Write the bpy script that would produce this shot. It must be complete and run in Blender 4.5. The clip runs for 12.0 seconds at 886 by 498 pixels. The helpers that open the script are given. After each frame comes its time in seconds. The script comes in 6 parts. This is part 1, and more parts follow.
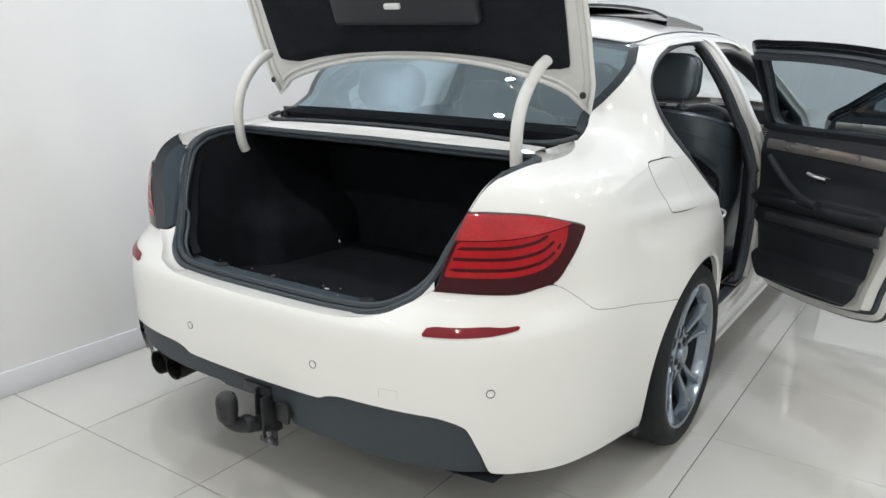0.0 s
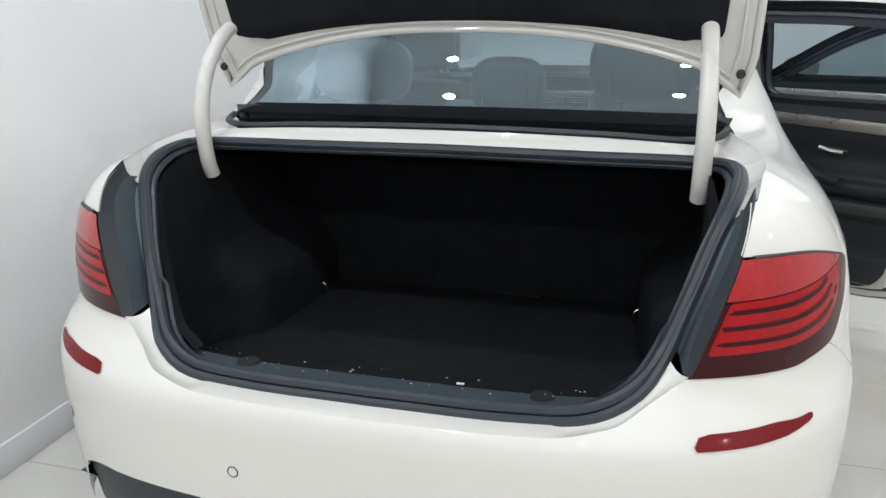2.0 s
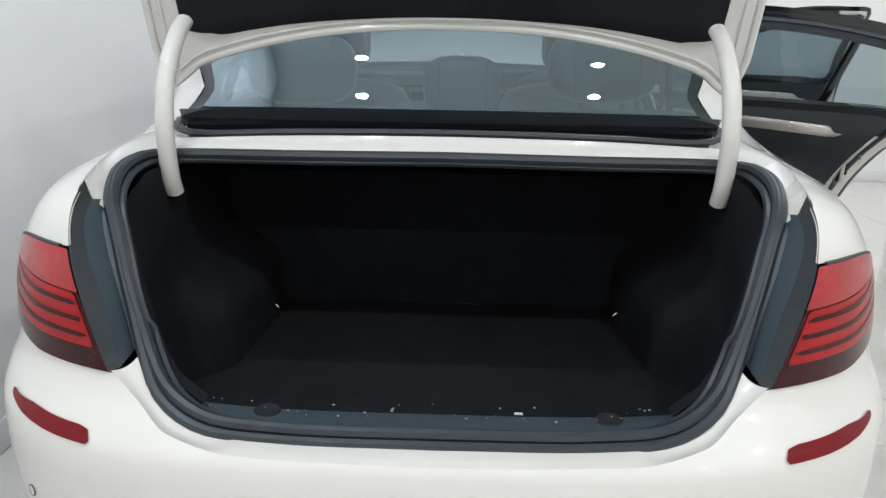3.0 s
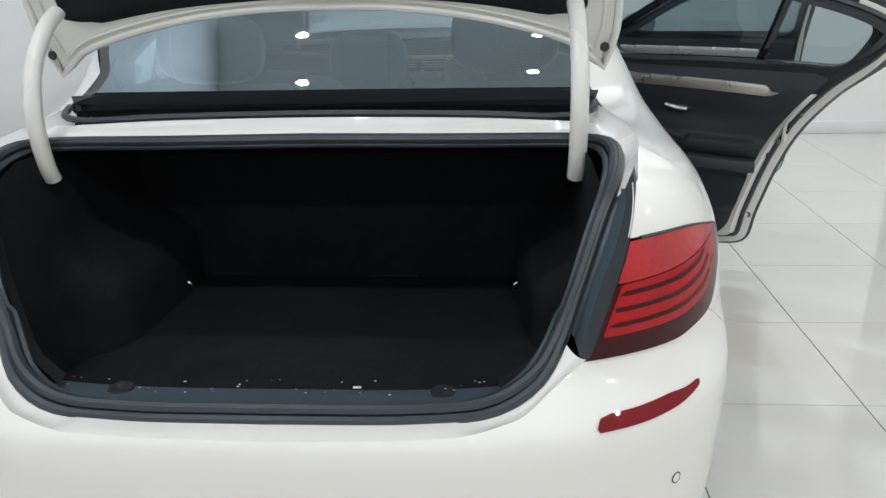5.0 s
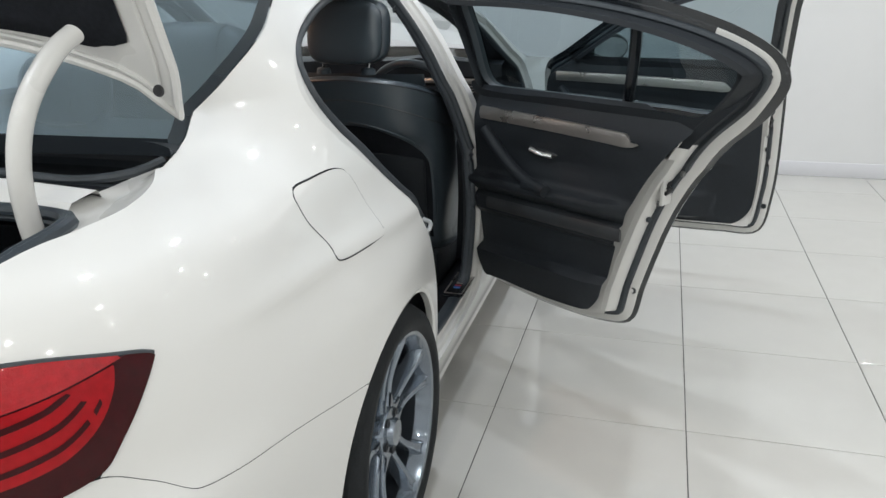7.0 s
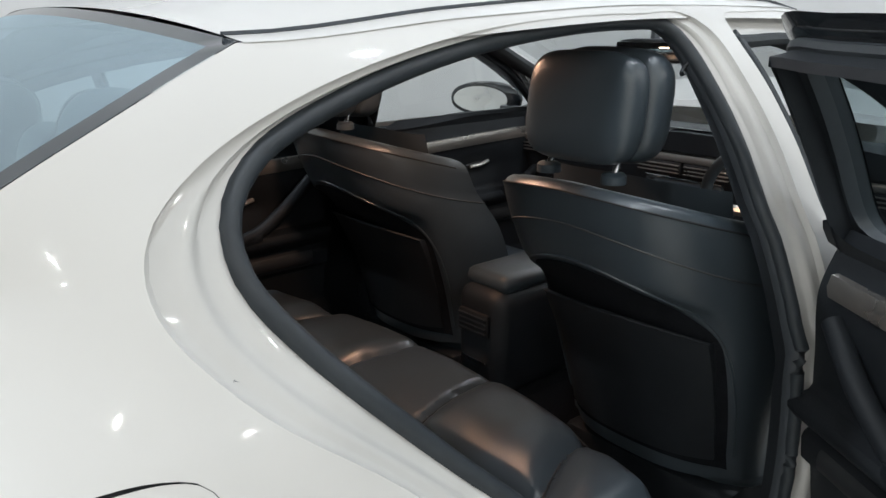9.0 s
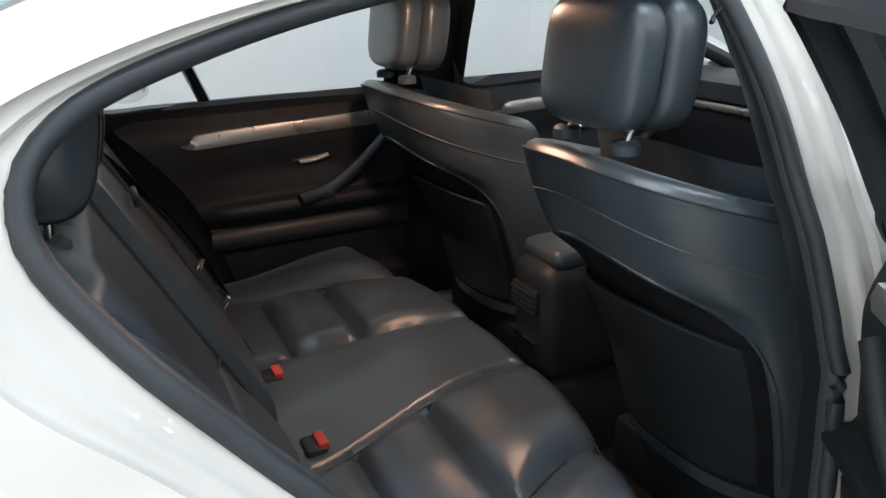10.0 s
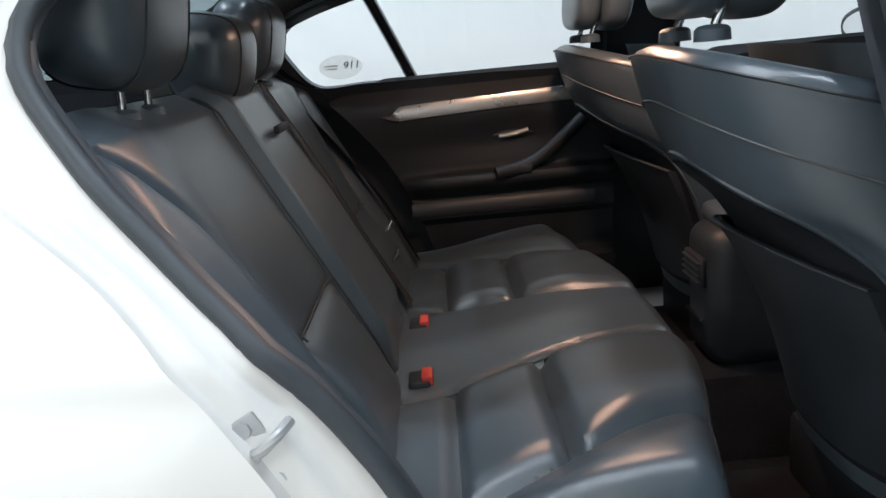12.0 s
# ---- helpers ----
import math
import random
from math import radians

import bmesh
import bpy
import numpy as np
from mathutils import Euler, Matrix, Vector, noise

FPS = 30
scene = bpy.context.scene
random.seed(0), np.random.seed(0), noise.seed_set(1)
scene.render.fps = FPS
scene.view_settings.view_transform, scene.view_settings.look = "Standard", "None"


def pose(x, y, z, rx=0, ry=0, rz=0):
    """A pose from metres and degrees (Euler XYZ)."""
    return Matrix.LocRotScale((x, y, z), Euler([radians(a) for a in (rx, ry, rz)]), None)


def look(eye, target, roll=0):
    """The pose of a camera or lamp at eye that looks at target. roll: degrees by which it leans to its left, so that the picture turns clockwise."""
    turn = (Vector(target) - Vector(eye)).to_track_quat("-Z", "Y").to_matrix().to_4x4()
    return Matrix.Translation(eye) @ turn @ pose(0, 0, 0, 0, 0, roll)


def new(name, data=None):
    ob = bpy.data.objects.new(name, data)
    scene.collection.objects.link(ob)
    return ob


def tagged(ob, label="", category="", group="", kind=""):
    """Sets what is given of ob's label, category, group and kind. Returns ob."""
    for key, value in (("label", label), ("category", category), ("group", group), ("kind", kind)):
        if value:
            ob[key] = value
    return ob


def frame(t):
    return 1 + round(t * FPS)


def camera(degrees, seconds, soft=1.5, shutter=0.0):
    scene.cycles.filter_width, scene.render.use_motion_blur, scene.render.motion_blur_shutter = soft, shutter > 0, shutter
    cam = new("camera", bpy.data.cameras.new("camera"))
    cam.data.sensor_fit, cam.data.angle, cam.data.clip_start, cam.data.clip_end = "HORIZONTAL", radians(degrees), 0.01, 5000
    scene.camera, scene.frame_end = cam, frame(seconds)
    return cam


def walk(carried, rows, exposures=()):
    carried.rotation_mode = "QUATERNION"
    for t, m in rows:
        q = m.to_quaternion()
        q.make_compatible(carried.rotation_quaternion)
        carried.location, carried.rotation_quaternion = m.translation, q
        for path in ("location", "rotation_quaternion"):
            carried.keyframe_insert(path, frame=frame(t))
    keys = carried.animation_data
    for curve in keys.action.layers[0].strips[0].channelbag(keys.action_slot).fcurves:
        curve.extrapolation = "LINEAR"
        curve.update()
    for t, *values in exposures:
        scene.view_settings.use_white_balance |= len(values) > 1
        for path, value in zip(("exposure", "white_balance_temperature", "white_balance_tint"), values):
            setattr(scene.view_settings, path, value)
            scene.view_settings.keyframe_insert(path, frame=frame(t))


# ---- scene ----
cam = camera(59.5, 12.0)
PATH = [
    (0, (1.539, -1.327, 1.325), (0.456, 0.271, 0.803), 0.6),
    (0.5, (1.294, -1.22, 1.313), (0.268, 0.406, 0.764), 0.4),
    (1, (0.957, -1.199, 1.308), (0.058, 0.493, 0.735), 0.0),
    (1.5, (0.687, -1.158, 1.308), (-0.032, 0.613, 0.721), -0.4),
    (2, (0.441, -1.065, 1.31), (-0.058, 0.779, 0.721), -0.3),
    (2.5, (0.181, -1.046, 1.302), (-0.079, 0.846, 0.709), 0.3),
    (3, (0.029, -0.988, 1.314), (-0.01, 0.919, 0.712), 1.0),
    (3.2, (-0.027, -1.003, 1.325), (0.012, 0.894, 0.691), 1.3),
    (4.8, (0.295, -1.031, 1.364), (0.18, 0.843, 0.674), -1.1),
    (5, (0.372, -1.003, 1.359), (0.247, 0.867, 0.66), -1.3),
    (5.5, (0.722, -1.003, 1.362), (0.576, 0.859, 0.647), -1.8),
    (6, (0.994, -0.823, 1.357), (0.794, 1.037, 0.648), -2.1),
    (6.5, (1.299, -0.617, 1.337), (0.981, 1.239, 0.663), -2.1),
    (6.7, (1.401, -0.536, 1.349), (0.993, 1.302, 0.676), -1.6),
    (8.3, (1.413, 0.516, 1.33), (0.408, 2.143, 0.745), -1.1),
    (8.5, (1.397, 0.633, 1.324), (0.234, 2.155, 0.75), -1.1),
    (9, (1.342, 0.871, 1.337), (-0.132, 2.092, 0.759), -0.6),
    (9.5, (1.288, 1.054, 1.323), (-0.326, 2.066, 0.716), -1.3),
    (10, (1.413, 1.23, 1.316), (-0.298, 2.014, 0.637), -1.8),
    (10.5, (1.427, 1.356, 1.294), (-0.337, 1.901, 0.525), -3.2),
    (11, (1.433, 1.468, 1.245), (-0.388, 1.712, 0.456), -3.0),
    (11.5, (1.492, 1.567, 1.138), (-0.395, 1.605, 0.476), -4.0),
    (12, (1.505, 1.585, 1.082), (-0.43, 1.573, 0.576), -5.6),
]
walk(cam, [(t, look(eye, aim, roll)) for t, eye, aim, roll in PATH],
     [(0.0, 0.0, 6550, 10), (2.0, 0.0, 6500, 10), (5.0, -0.1, 6450, 10), (8.4, -0.15, 6500, 10), (9.0, -0.2, 6500, 10), (9.5, -0.1, 6450, 10),
      (10.0, 0.35, 6300, 9), (10.5, 0.62, 6150, 8), (11.0, 0.85, 6100, 8), (11.5, 0.76, 6050, 8), (12.0, 0.62, 6150, 9)])

# world: closed showroom, faint neutral ambience
world = bpy.data.worlds.new("world")
scene.world = world
world.use_nodes = True
world.node_tree.nodes["Background"].inputs[0].default_value = (0.9, 0.95, 1.0, 1)
world.node_tree.nodes["Background"].inputs[1].default_value = 0.3

ROOM_X0, ROOM_X1, ROOM_Y0, ROOM_Y1, ROOM_H = -1.34, 6.4, -5.0, 5.27, 3.3
NICHE_X, NICHE_Y = 3.58, 7.0
LAMP_POWER = 13
DOME = (0.0, 1.86, 1.337)
data = bpy.data.lights.new("dome_lamp", "AREA")
data.shape, data.size, data.size_y, data.energy, data.color = "RECTANGLE", 0.10, 0.05, 3.0, (1.0, 0.60, 0.40)
new("dome_lamp", data).matrix_world = pose(*DOME)
LAMPS = [(-0.66, y) for y in (-3.4, -1.3, 0.1, 1.45, 4.5)] + [(1.02, y) for y in (-3.4, -1.3, 1.45, 2.75, 4.6)] + [(x, y) for x in (3.1, 5.0) for y in (-3.4, -1.3, 0.9, 2.9, 4.6)]
for lx, ly in LAMPS:
    data = bpy.data.lights.new("downlight_lamp", "AREA")
    data.shape, data.size, data.energy, data.color = "DISK", 0.085, LAMP_POWER * (1.3 if ly < -1 else 1.0), ((0.99, 1.0, 0.975) if ly < -1 or lx > 2.5 else (0.92, 1.0, 1.09))
    new("downlight_lamp", data).matrix_world = pose(lx, ly, ROOM_H - 0.03)


# ---- materials ----
def material(name, color, rough=0.5, metal=0.0, spread=0.06, scale=30.0, bump=0.0, bump_scale=200.0, coat=0.0, spec=0.5, wear=0.0):
    """Principled surface with tone variation at two scales, fine relief and uneven gloss."""
    m = bpy.data.materials.new(name)
    m.use_nodes = True
    nodes, links = m.node_tree.nodes, m.node_tree.links
    b = nodes["Principled BSDF"]
    b.inputs["Roughness"].default_value, b.inputs["Metallic"].default_value = rough, metal
    b.inputs["Specular IOR Level"].default_value = spec
    b.inputs["Coat Weight"].default_value, b.inputs["Coat Roughness"].default_value = coat, 0.04
    where = nodes.new("ShaderNodeTexCoord")
    big, fine = nodes.new("ShaderNodeTexNoise"), nodes.new("ShaderNodeTexNoise")
    big.inputs["Scale"].default_value, big.inputs["Detail"].default_value = scale * 0.12, 3
    fine.inputs["Scale"].default_value, fine.inputs["Detail"].default_value = scale, 5
    mix = nodes.new("ShaderNodeMath")
    mix.operation = "ADD"
    for n in (big, fine):
        links.new(where.outputs["Object"], n.inputs["Vector"])
    links.new(big.outputs["Fac"], mix.inputs[0])
    links.new(fine.outputs["Fac"], mix.inputs[1])
    ramp = nodes.new("ShaderNodeMapRange")
    ramp.inputs["From Min"].default_value, ramp.inputs["From Max"].default_value = 0.6, 1.4
    ramp.inputs["To Min"].default_value, ramp.inputs["To Max"].default_value = 1 - spread, 1 + spread
    links.new(mix.outputs[0], ramp.inputs["Value"])
    tone = nodes.new("ShaderNodeVectorMath")
    tone.operation = "SCALE"
    tone.inputs[0].default_value = color
    links.new(ramp.outputs[0], tone.inputs["Scale"])
    links.new(tone.outputs[0], b.inputs["Base Color"])
    gloss = nodes.new("ShaderNodeMapRange")
    gloss.inputs["From Min"].default_value, gloss.inputs["From Max"].default_value = 0.3, 0.7
    gloss.inputs["To Min"].default_value, gloss.inputs["To Max"].default_value = rough * (1 - wear), rough * (1 + wear)
    links.new(big.outputs["Fac"], gloss.inputs["Value"])
    links.new(gloss.outputs[0], b.inputs["Roughness"])
    if bump:
        grain, rise = nodes.new("ShaderNodeTexNoise"), nodes.new("ShaderNodeBump")
        grain.inputs["Scale"].default_value, grain.inputs["Detail"].default_value = bump_scale, 4
        rise.inputs["Strength"].default_value, rise.inputs["Distance"].default_value = bump, 0.002
        links.new(where.outputs["Object"], grain.inputs["Vector"])
        links.new(grain.outputs["Fac"], rise.inputs["Height"])
        links.new(rise.outputs[0], b.inputs["Normal"])
    return m


def glass_material(name, tint, base=0.07, rough=0.0, sheen=(1, 1, 1)):
    """Thin automotive glass: tinted see-through with mirror gloss that grows towards grazing angles."""
    m = bpy.data.materials.new(name)
    m.use_nodes = True
    nodes, links = m.node_tree.nodes, m.node_tree.links
    nodes.remove(nodes["Principled BSDF"])
    see, shine, facing, mix = (nodes.new("ShaderNodeBsdfTransparent"), nodes.new("ShaderNodeBsdfGlossy"),
                               nodes.new("ShaderNodeLayerWeight"), nodes.new("ShaderNodeMixShader"))
    see.inputs["Color"].default_value = (*tint, 1)
    shine.inputs["Roughness"].default_value, shine.inputs["Color"].default_value = rough, (*sheen, 1)
    power, scale = nodes.new("ShaderNodeMath"), nodes.new("ShaderNodeMath")
    power.operation, scale.operation = "POWER", "MULTIPLY_ADD"
    facing.inputs["Blend"].default_value = 0.5
    power.inputs[1].default_value = 4.0
    scale.inputs[1].default_value, scale.inputs[2].default_value = 0.85, base
    links.new(facing.outputs["Facing"], power.inputs[0])
    links.new(power.outputs[0], scale.inputs[0])
    links.new(scale.outputs[0], mix.inputs[0])
    links.new(see.outputs[0], mix.inputs[1])
    links.new(shine.outputs[0], mix.inputs[2])
    links.new(mix.outputs[0], nodes["Material Output"].inputs["Surface"])
    return m


def glow_material(name, color, strength):
    m = bpy.data.materials.new(name)
    m.use_nodes = True
    b = m.node_tree.nodes["Principled BSDF"]
    b.inputs["Emission Color"].default_value, b.inputs["Emission Strength"].default_value = (*color, 1), strength
    return m


PAINT = material("white_paint", (0.76, 0.755, 0.735), 0.42, spread=0.003, scale=12, coat=1.0, spec=0.25, wear=0.1)
# body white again, darkened: shade of jambs, gutters and hinge arms in the colour
SHADEDPAINT = material("white_paint_shaded", (0.66, 0.655, 0.635), 0.35, spread=0.03, scale=18, coat=0.5, wear=0.3)
RUBBER = material("seal_rubber", (0.030, 0.038, 0.046), 0.5, spread=0.15, scale=60, bump=0.1)
SEALRUBBER = material("boot_seal_rubber", (0.026, 0.036, 0.046), 0.42, spread=0.12, scale=60, bump=0.1)
PLASTIC = material("black_plastic", (0.017, 0.021, 0.026), 0.48, spread=0.12, scale=80, bump=0.25, bump_scale=900)
GREYPLASTIC = material("slate_plastic", (0.058, 0.080, 0.100), 0.5, spread=0.08, scale=60, bump=0.15, bump_scale=900)
CARPET = material("boot_carpet", (0.017, 0.019, 0.023), 0.95, spread=0.3, scale=120, bump=0.9, bump_scale=700, spec=0.1)
LEATHER = material("black_leather", (0.058, 0.076, 0.092), 0.30, spread=0.05, scale=40, bump=0.16, bump_scale=800, wear=0.08, spec=0.75)
SOFTTRIM = material("door_trim_black", (0.020, 0.024, 0.029), 0.55, spread=0.12, scale=60, bump=0.3, bump_scale=650, spec=0.3)
CHROME = material("chrome", (0.75, 0.75, 0.76), 0.12, 1.0, spread=0.03, wear=0.3)
SATIN = material("satin_chrome", (0.78, 0.77, 0.75), 0.32, 0.6, spread=0.03)
BRUSHED = material("brushed_trim", (0.54, 0.51, 0.48), 0.30, 0.85, spread=0.05, scale=90, wear=0.2)
ALLOY = material("alloy_wheel", (0.24, 0.28, 0.33), 0.22, 0.8, spread=0.06, scale=40, coat=0.6, wear=0.3)
TYRE = material("tyre_rubber", (0.013, 0.015, 0.017), 0.65, spread=0.25, scale=50, bump=0.5, bump_scale=150, spec=0.25)
RED = material("lamp_red", (0.36, 0.001, 0.006), 0.3, spread=0.25, scale=90, coat=0.45, spec=0.1)
BRIGHTRED = material("lamp_light_red", (0.40, 0.006, 0.012), 0.22, spread=0.30, scale=110, bump=0.6, bump_scale=240, coat=0.6, spec=0.3)
DARKRED = material("lamp_smoked_red", (0.040, 0.001, 0.003), 0.2, spread=0.2, scale=60, coat=0.35, spec=0.1)
BUCKLERED = material("buckle_red", (0.55, 0.06, 0.04), 0.4, spread=0.05)
WALL = material("wall_paint", (0.80, 0.80, 0.80), 0.45, spread=0.015, scale=6, bump=0.06, bump_scale=160)
SKIRT = material("skirting_paint", (0.74, 0.74, 0.77), 0.35, spread=0.02, scale=20)
CEIL = material("ceiling_paint", (0.82, 0.82, 0.82), 0.8, spread=0.01, scale=8)
GROUT = material("tile_grout", (0.075, 0.072, 0.068), 0.85, spread=0.15, scale=60)
TILE = material("porcelain_tile", (0.60, 0.59, 0.56), 0.035, spread=0.025, scale=9, coat=0.0, spec=0.55, wear=0.35)
HEADLINER = material("headliner", (0.045, 0.048, 0.052), 0.9, spread=0.1, scale=120, bump=0.3)
GLASS = glass_material("window_glass", (0.84, 0.88, 0.88))
# darkened copy of the side glass: the open doors' dimmer look is in its tint
SHADED = glass_material("shaded_door_glass", (0.42, 0.50, 0.53), base=0.06)
TINTED = glass_material("rear_glass", (0.37, 0.46, 0.50), base=0.31, sheen=(0.62, 0.77, 0.85))
GLOW = glow_material("downlight_glow", (1.0, 0.97, 0.92), 9.0)
WARMGLOW = glow_material("warm_glow", (1.0, 0.62, 0.42), 3.0)
STICKERW = material("sticker_white", (0.72, 0.74, 0.73), 0.5, spread=0.02)
INK = material("ink_black", (0.02, 0.02, 0.022), 0.5, spread=0.05)
MIRROR = material("mirror_glass", (0.85, 0.87, 0.88), 0.02, 1.0, spread=0.0)
def ease(points, v):
    """Smooth monotone curve through control points (a, b), evaluated at v."""
    if v <= points[0][0]:
        return points[0][1]
    if v >= points[-1][0]:
        return points[-1][1]
    n = len(points)
    d = [(points[i + 1][1] - points[i][1]) / (points[i + 1][0] - points[i][0]) for i in range(n - 1)]
    i = 0
    while v > points[i + 1][0]:
        i += 1

    def slope(k):
        if k == 0:
            return d[0]
        if k == n - 1:
            return d[-1]
        return 0.0 if d[k - 1] * d[k] <= 0 else 2 * d[k - 1] * d[k] / (d[k - 1] + d[k])

    (a0, b0), (a1, b1) = points[i], points[i + 1]
    h = a1 - a0
    t = (v - a0) / h
    return (b0 * (1 + 2 * t) * (1 - t) ** 2 + slope(i) * h * t * (1 - t) ** 2
            + b1 * t * t * (3 - 2 * t) + slope(i + 1) * h * t * t * (t - 1))


def smooth(a, b, v):
    t = min(1.0, max(0.0, (v - a) / (b - a)))
    return t * t * (3 - 2 * t)


# half widths of the body by height: lower body, deck beside the boot, cabin
LOWER = [(0.16, 0.80), (0.22, 0.818), (0.30, 0.832), (0.45, 0.846), (0.60, 0.853), (0.72, 0.850), (0.80, 0.842), (0.86, 0.830), (0.91, 0.813), (0.95, 0.796)]
DECK = LOWER[:-1] + [(0.95, 0.793), (0.98, 0.768), (1.00, 0.735), (1.02, 0.690), (1.04, 0.640), (1.06, 0.58), (1.12, 0.45)]
CABIN = LOWER[:-1] + [(0.95, 0.798), (0.98, 0.785), (1.02, 0.762), (1.06, 0.742), (1.12, 0.712), (1.20, 0.664), (1.28, 0.608), (1.32, 0.572), (1.36, 0.51), (1.39, 0.42)]
# how far forward the tail lies at mid-width, by height
TAIL = [(0.16, 0.06), (0.24, 0.025), (0.34, 0.006), (0.50, 0.0), (0.60, 0.0), (0.645, 0.006), (0.675, 0.030), (0.71, 0.070), (0.74, 0.084), (0.80, 0.082), (0.90, 0.083), (0.95, 0.092), (1.0, 0.112), (1.05, 0.14)]
CORNER, POWER = 0.70, 3.3


def side_x(y, z):
    """Half width of the body side at y, z."""
    k = smooth(0.62, 1.12, y)
    w = (1 - k) * ease(DECK, z) + k * ease(CABIN, z)
    flare = 0.046 * math.exp(-((y - 1.10) / 0.34) ** 2) * (1 - smooth(0.70, 0.93, z))
    line = ease([(0.35, 0.888), (0.45, 0.880), (1.05, 0.842), (1.50, 0.815), (3.3, 0.79)], y)
    crease = 0.009 * math.exp(-((z - line) / 0.022) ** 2) * smooth(0.42, 0.75, y)
    return w + flare + crease


def skin(a, z):
    """Point of the right body skin: a is 0 at the tail's middle, 1 at the end of the rounded corner, then 1 + metres forward."""
    r = ease(TAIL, z)
    if a >= 1:
        y = r + CORNER + (a - 1)
        return side_x(y, z), y, z
    # even steps round the corner
    f = max(a, 0.0) * 1.28
    if f < 0.64:
        u = f
        v = (1 - u ** POWER) ** (1 / POWER)
        x, y = u, 1 - v
    else:
        v = (1.28 - f) / 0.64 * (1 - 0.64 ** POWER) ** (1 / POWER)
        x, y = (1 - v ** POWER) ** (1 / POWER), 1 - v
    y = r + CORNER * y
    return x * side_x(y, z), y, z


# ---- building helpers ----
def part(name, bm, mat, parent=None, label="", smooth_faces=True):
    me = bpy.data.meshes.new(name)
    bm.normal_update()
    bm.to_mesh(me)
    bm.free()
    for p in me.polygons:
        p.use_smooth = smooth_faces
    for m in (mat if isinstance(mat, (list, tuple)) else [mat]):
        me.materials.append(m)
    ob = new(name, me)
    if smooth_faces:
        me.set_sharp_from_angle(angle=radians(38))
    ob.parent = parent
    return tagged(ob, label)


def chain(points, n, closed=False):
    """n points evenly spread along a smooth line through the control points."""
    p = [Vector(q) for q in points]
    k = len(p)
    fine = []
    for i in range(k if closed else k - 1):
        if closed:
            a, b, c, d = p[(i - 1) % k], p[i], p[(i + 1) % k], p[(i + 2) % k]
        else:
            b, c = p[i], p[i + 1]
            a = p[i - 1] if i > 0 else b * 2 - c
            d = p[i + 2] if i + 2 < k else c * 2 - b
        ab, bc, cd = max((b - a).length, 1e-5) ** 0.5, max((c - b).length, 1e-5) ** 0.5, max((d - c).length, 1e-5) ** 0.5
        m1 = ((b - a) / ab - (c - a) / (ab + bc) + (c - b) / bc) * bc
        m2 = ((c - b) / bc - (d - b) / (bc + cd) + (d - c) / cd) * bc
        for s in range(16):
            t = s / 16
            fine.append(b * (1 + 2 * t) * (1 - t) ** 2 + m1 * t * (1 - t) ** 2 + c * t * t * (3 - 2 * t) + m2 * t * t * (t - 1))
    fine.append(p[0].copy() if closed else p[-1].copy())
    run = [0.0]
    for q, r in zip(fine, fine[1:]):
        run.append(run[-1] + (r - q).length)
    out, j = [], 0
    steps = n if closed else n - 1
    for i in range(n):
        want = run[-1] * i / steps
        while j < len(run) - 2 and run[j + 1] < want:
            j += 1
        span = max(run[j + 1] - run[j], 1e-9)
        out.append(fine[j].lerp(fine[j + 1], min(1.0, max(0.0, (want - run[j]) / span))))
    return out


def loft(rows, bm=None, wrap=False, mat=0, flip=False):
    """Skin over rows of equally many points. wrap: rows are closed rings."""
    bm = bm or bmesh.new()
    vs = [[bm.verts.new(q) for q in row] for row in rows]
    for r, s in zip(vs, vs[1:]):
        n = len(r)
        for i in range(n if wrap else n - 1):
            quad = [r[i], r[(i + 1) % n], s[(i + 1) % n], s[i]]
            try:
                f = bm.faces.new(quad[::-1] if flip else quad)
                f.material_index = mat
            except ValueError:
                pass
    return bm


def cap(bm, pts, mat=0):
    f = bm.faces.new([bm.verts.new(q) for q in pts])
    f.material_index = mat
    return bm


def sweep(path, radius, sides=8, closed=False, bm=None, flat=1.0, up=(0, 0, 1), ends=True):
    """A tube along a path; radius may be a function of the way's share; flat squeezes it along its second axis."""
    bm = bm or bmesh.new()
    path = [Vector(p) for p in path]
    n = len(path)
    rings = []
    for i, p in enumerate(path):
        a, b = (path[(i - 1) % n], path[(i + 1) % n]) if closed else (path[max(i - 1, 0)], path[min(i + 1, n - 1)])
        d = (b - a).normalized()
        u = d.cross(Vector(up))
        if u.length < 1e-4:
            u = d.cross(Vector((1, 0, 0)))
        u.normalize()
        v = u.cross(d)
        r = radius(i / max(n - 1, 1)) if callable(radius) else radius
        rings.append([bm.verts.new(p + u * (r * math.cos(2 * math.pi * k / sides)) + v * (r * flat * math.sin(2 * math.pi * k / sides))) for k in range(sides)])
    pairs = list(zip(rings, rings[1:])) + ([(rings[-1], rings[0])] if closed else [])
    for r, s in pairs:
        for k in range(sides):
            bm.faces.new([r[k], r[(k + 1) % sides], s[(k + 1) % sides], s[k]])
    if ends and not closed:
        bm.faces.new(rings[0][::-1])
        bm.faces.new(rings[-1])
    return bm


def block(size, at=(0, 0, 0), bevel=0.01, turn=None, bm=None, segs=2):
    """A box with rounded edges."""
    b = bmesh.new()
    bmesh.ops.create_cube(b, size=1.0)
    bmesh.ops.scale(b, vec=size, verts=b.verts)
    if bevel > 0:
        bmesh.ops.bevel(b, geom=b.edges[:], offset=min(bevel, 0.49 * min(size)), segments=segs, profile=0.5, affect="EDGES")
    m = Matrix.Translation(at) @ (turn.to_4x4() if turn else Matrix.Identity(4))
    bmesh.ops.transform(b, matrix=m, verts=b.verts)
    if bm is None:
        return b
    return merge(bm, b)


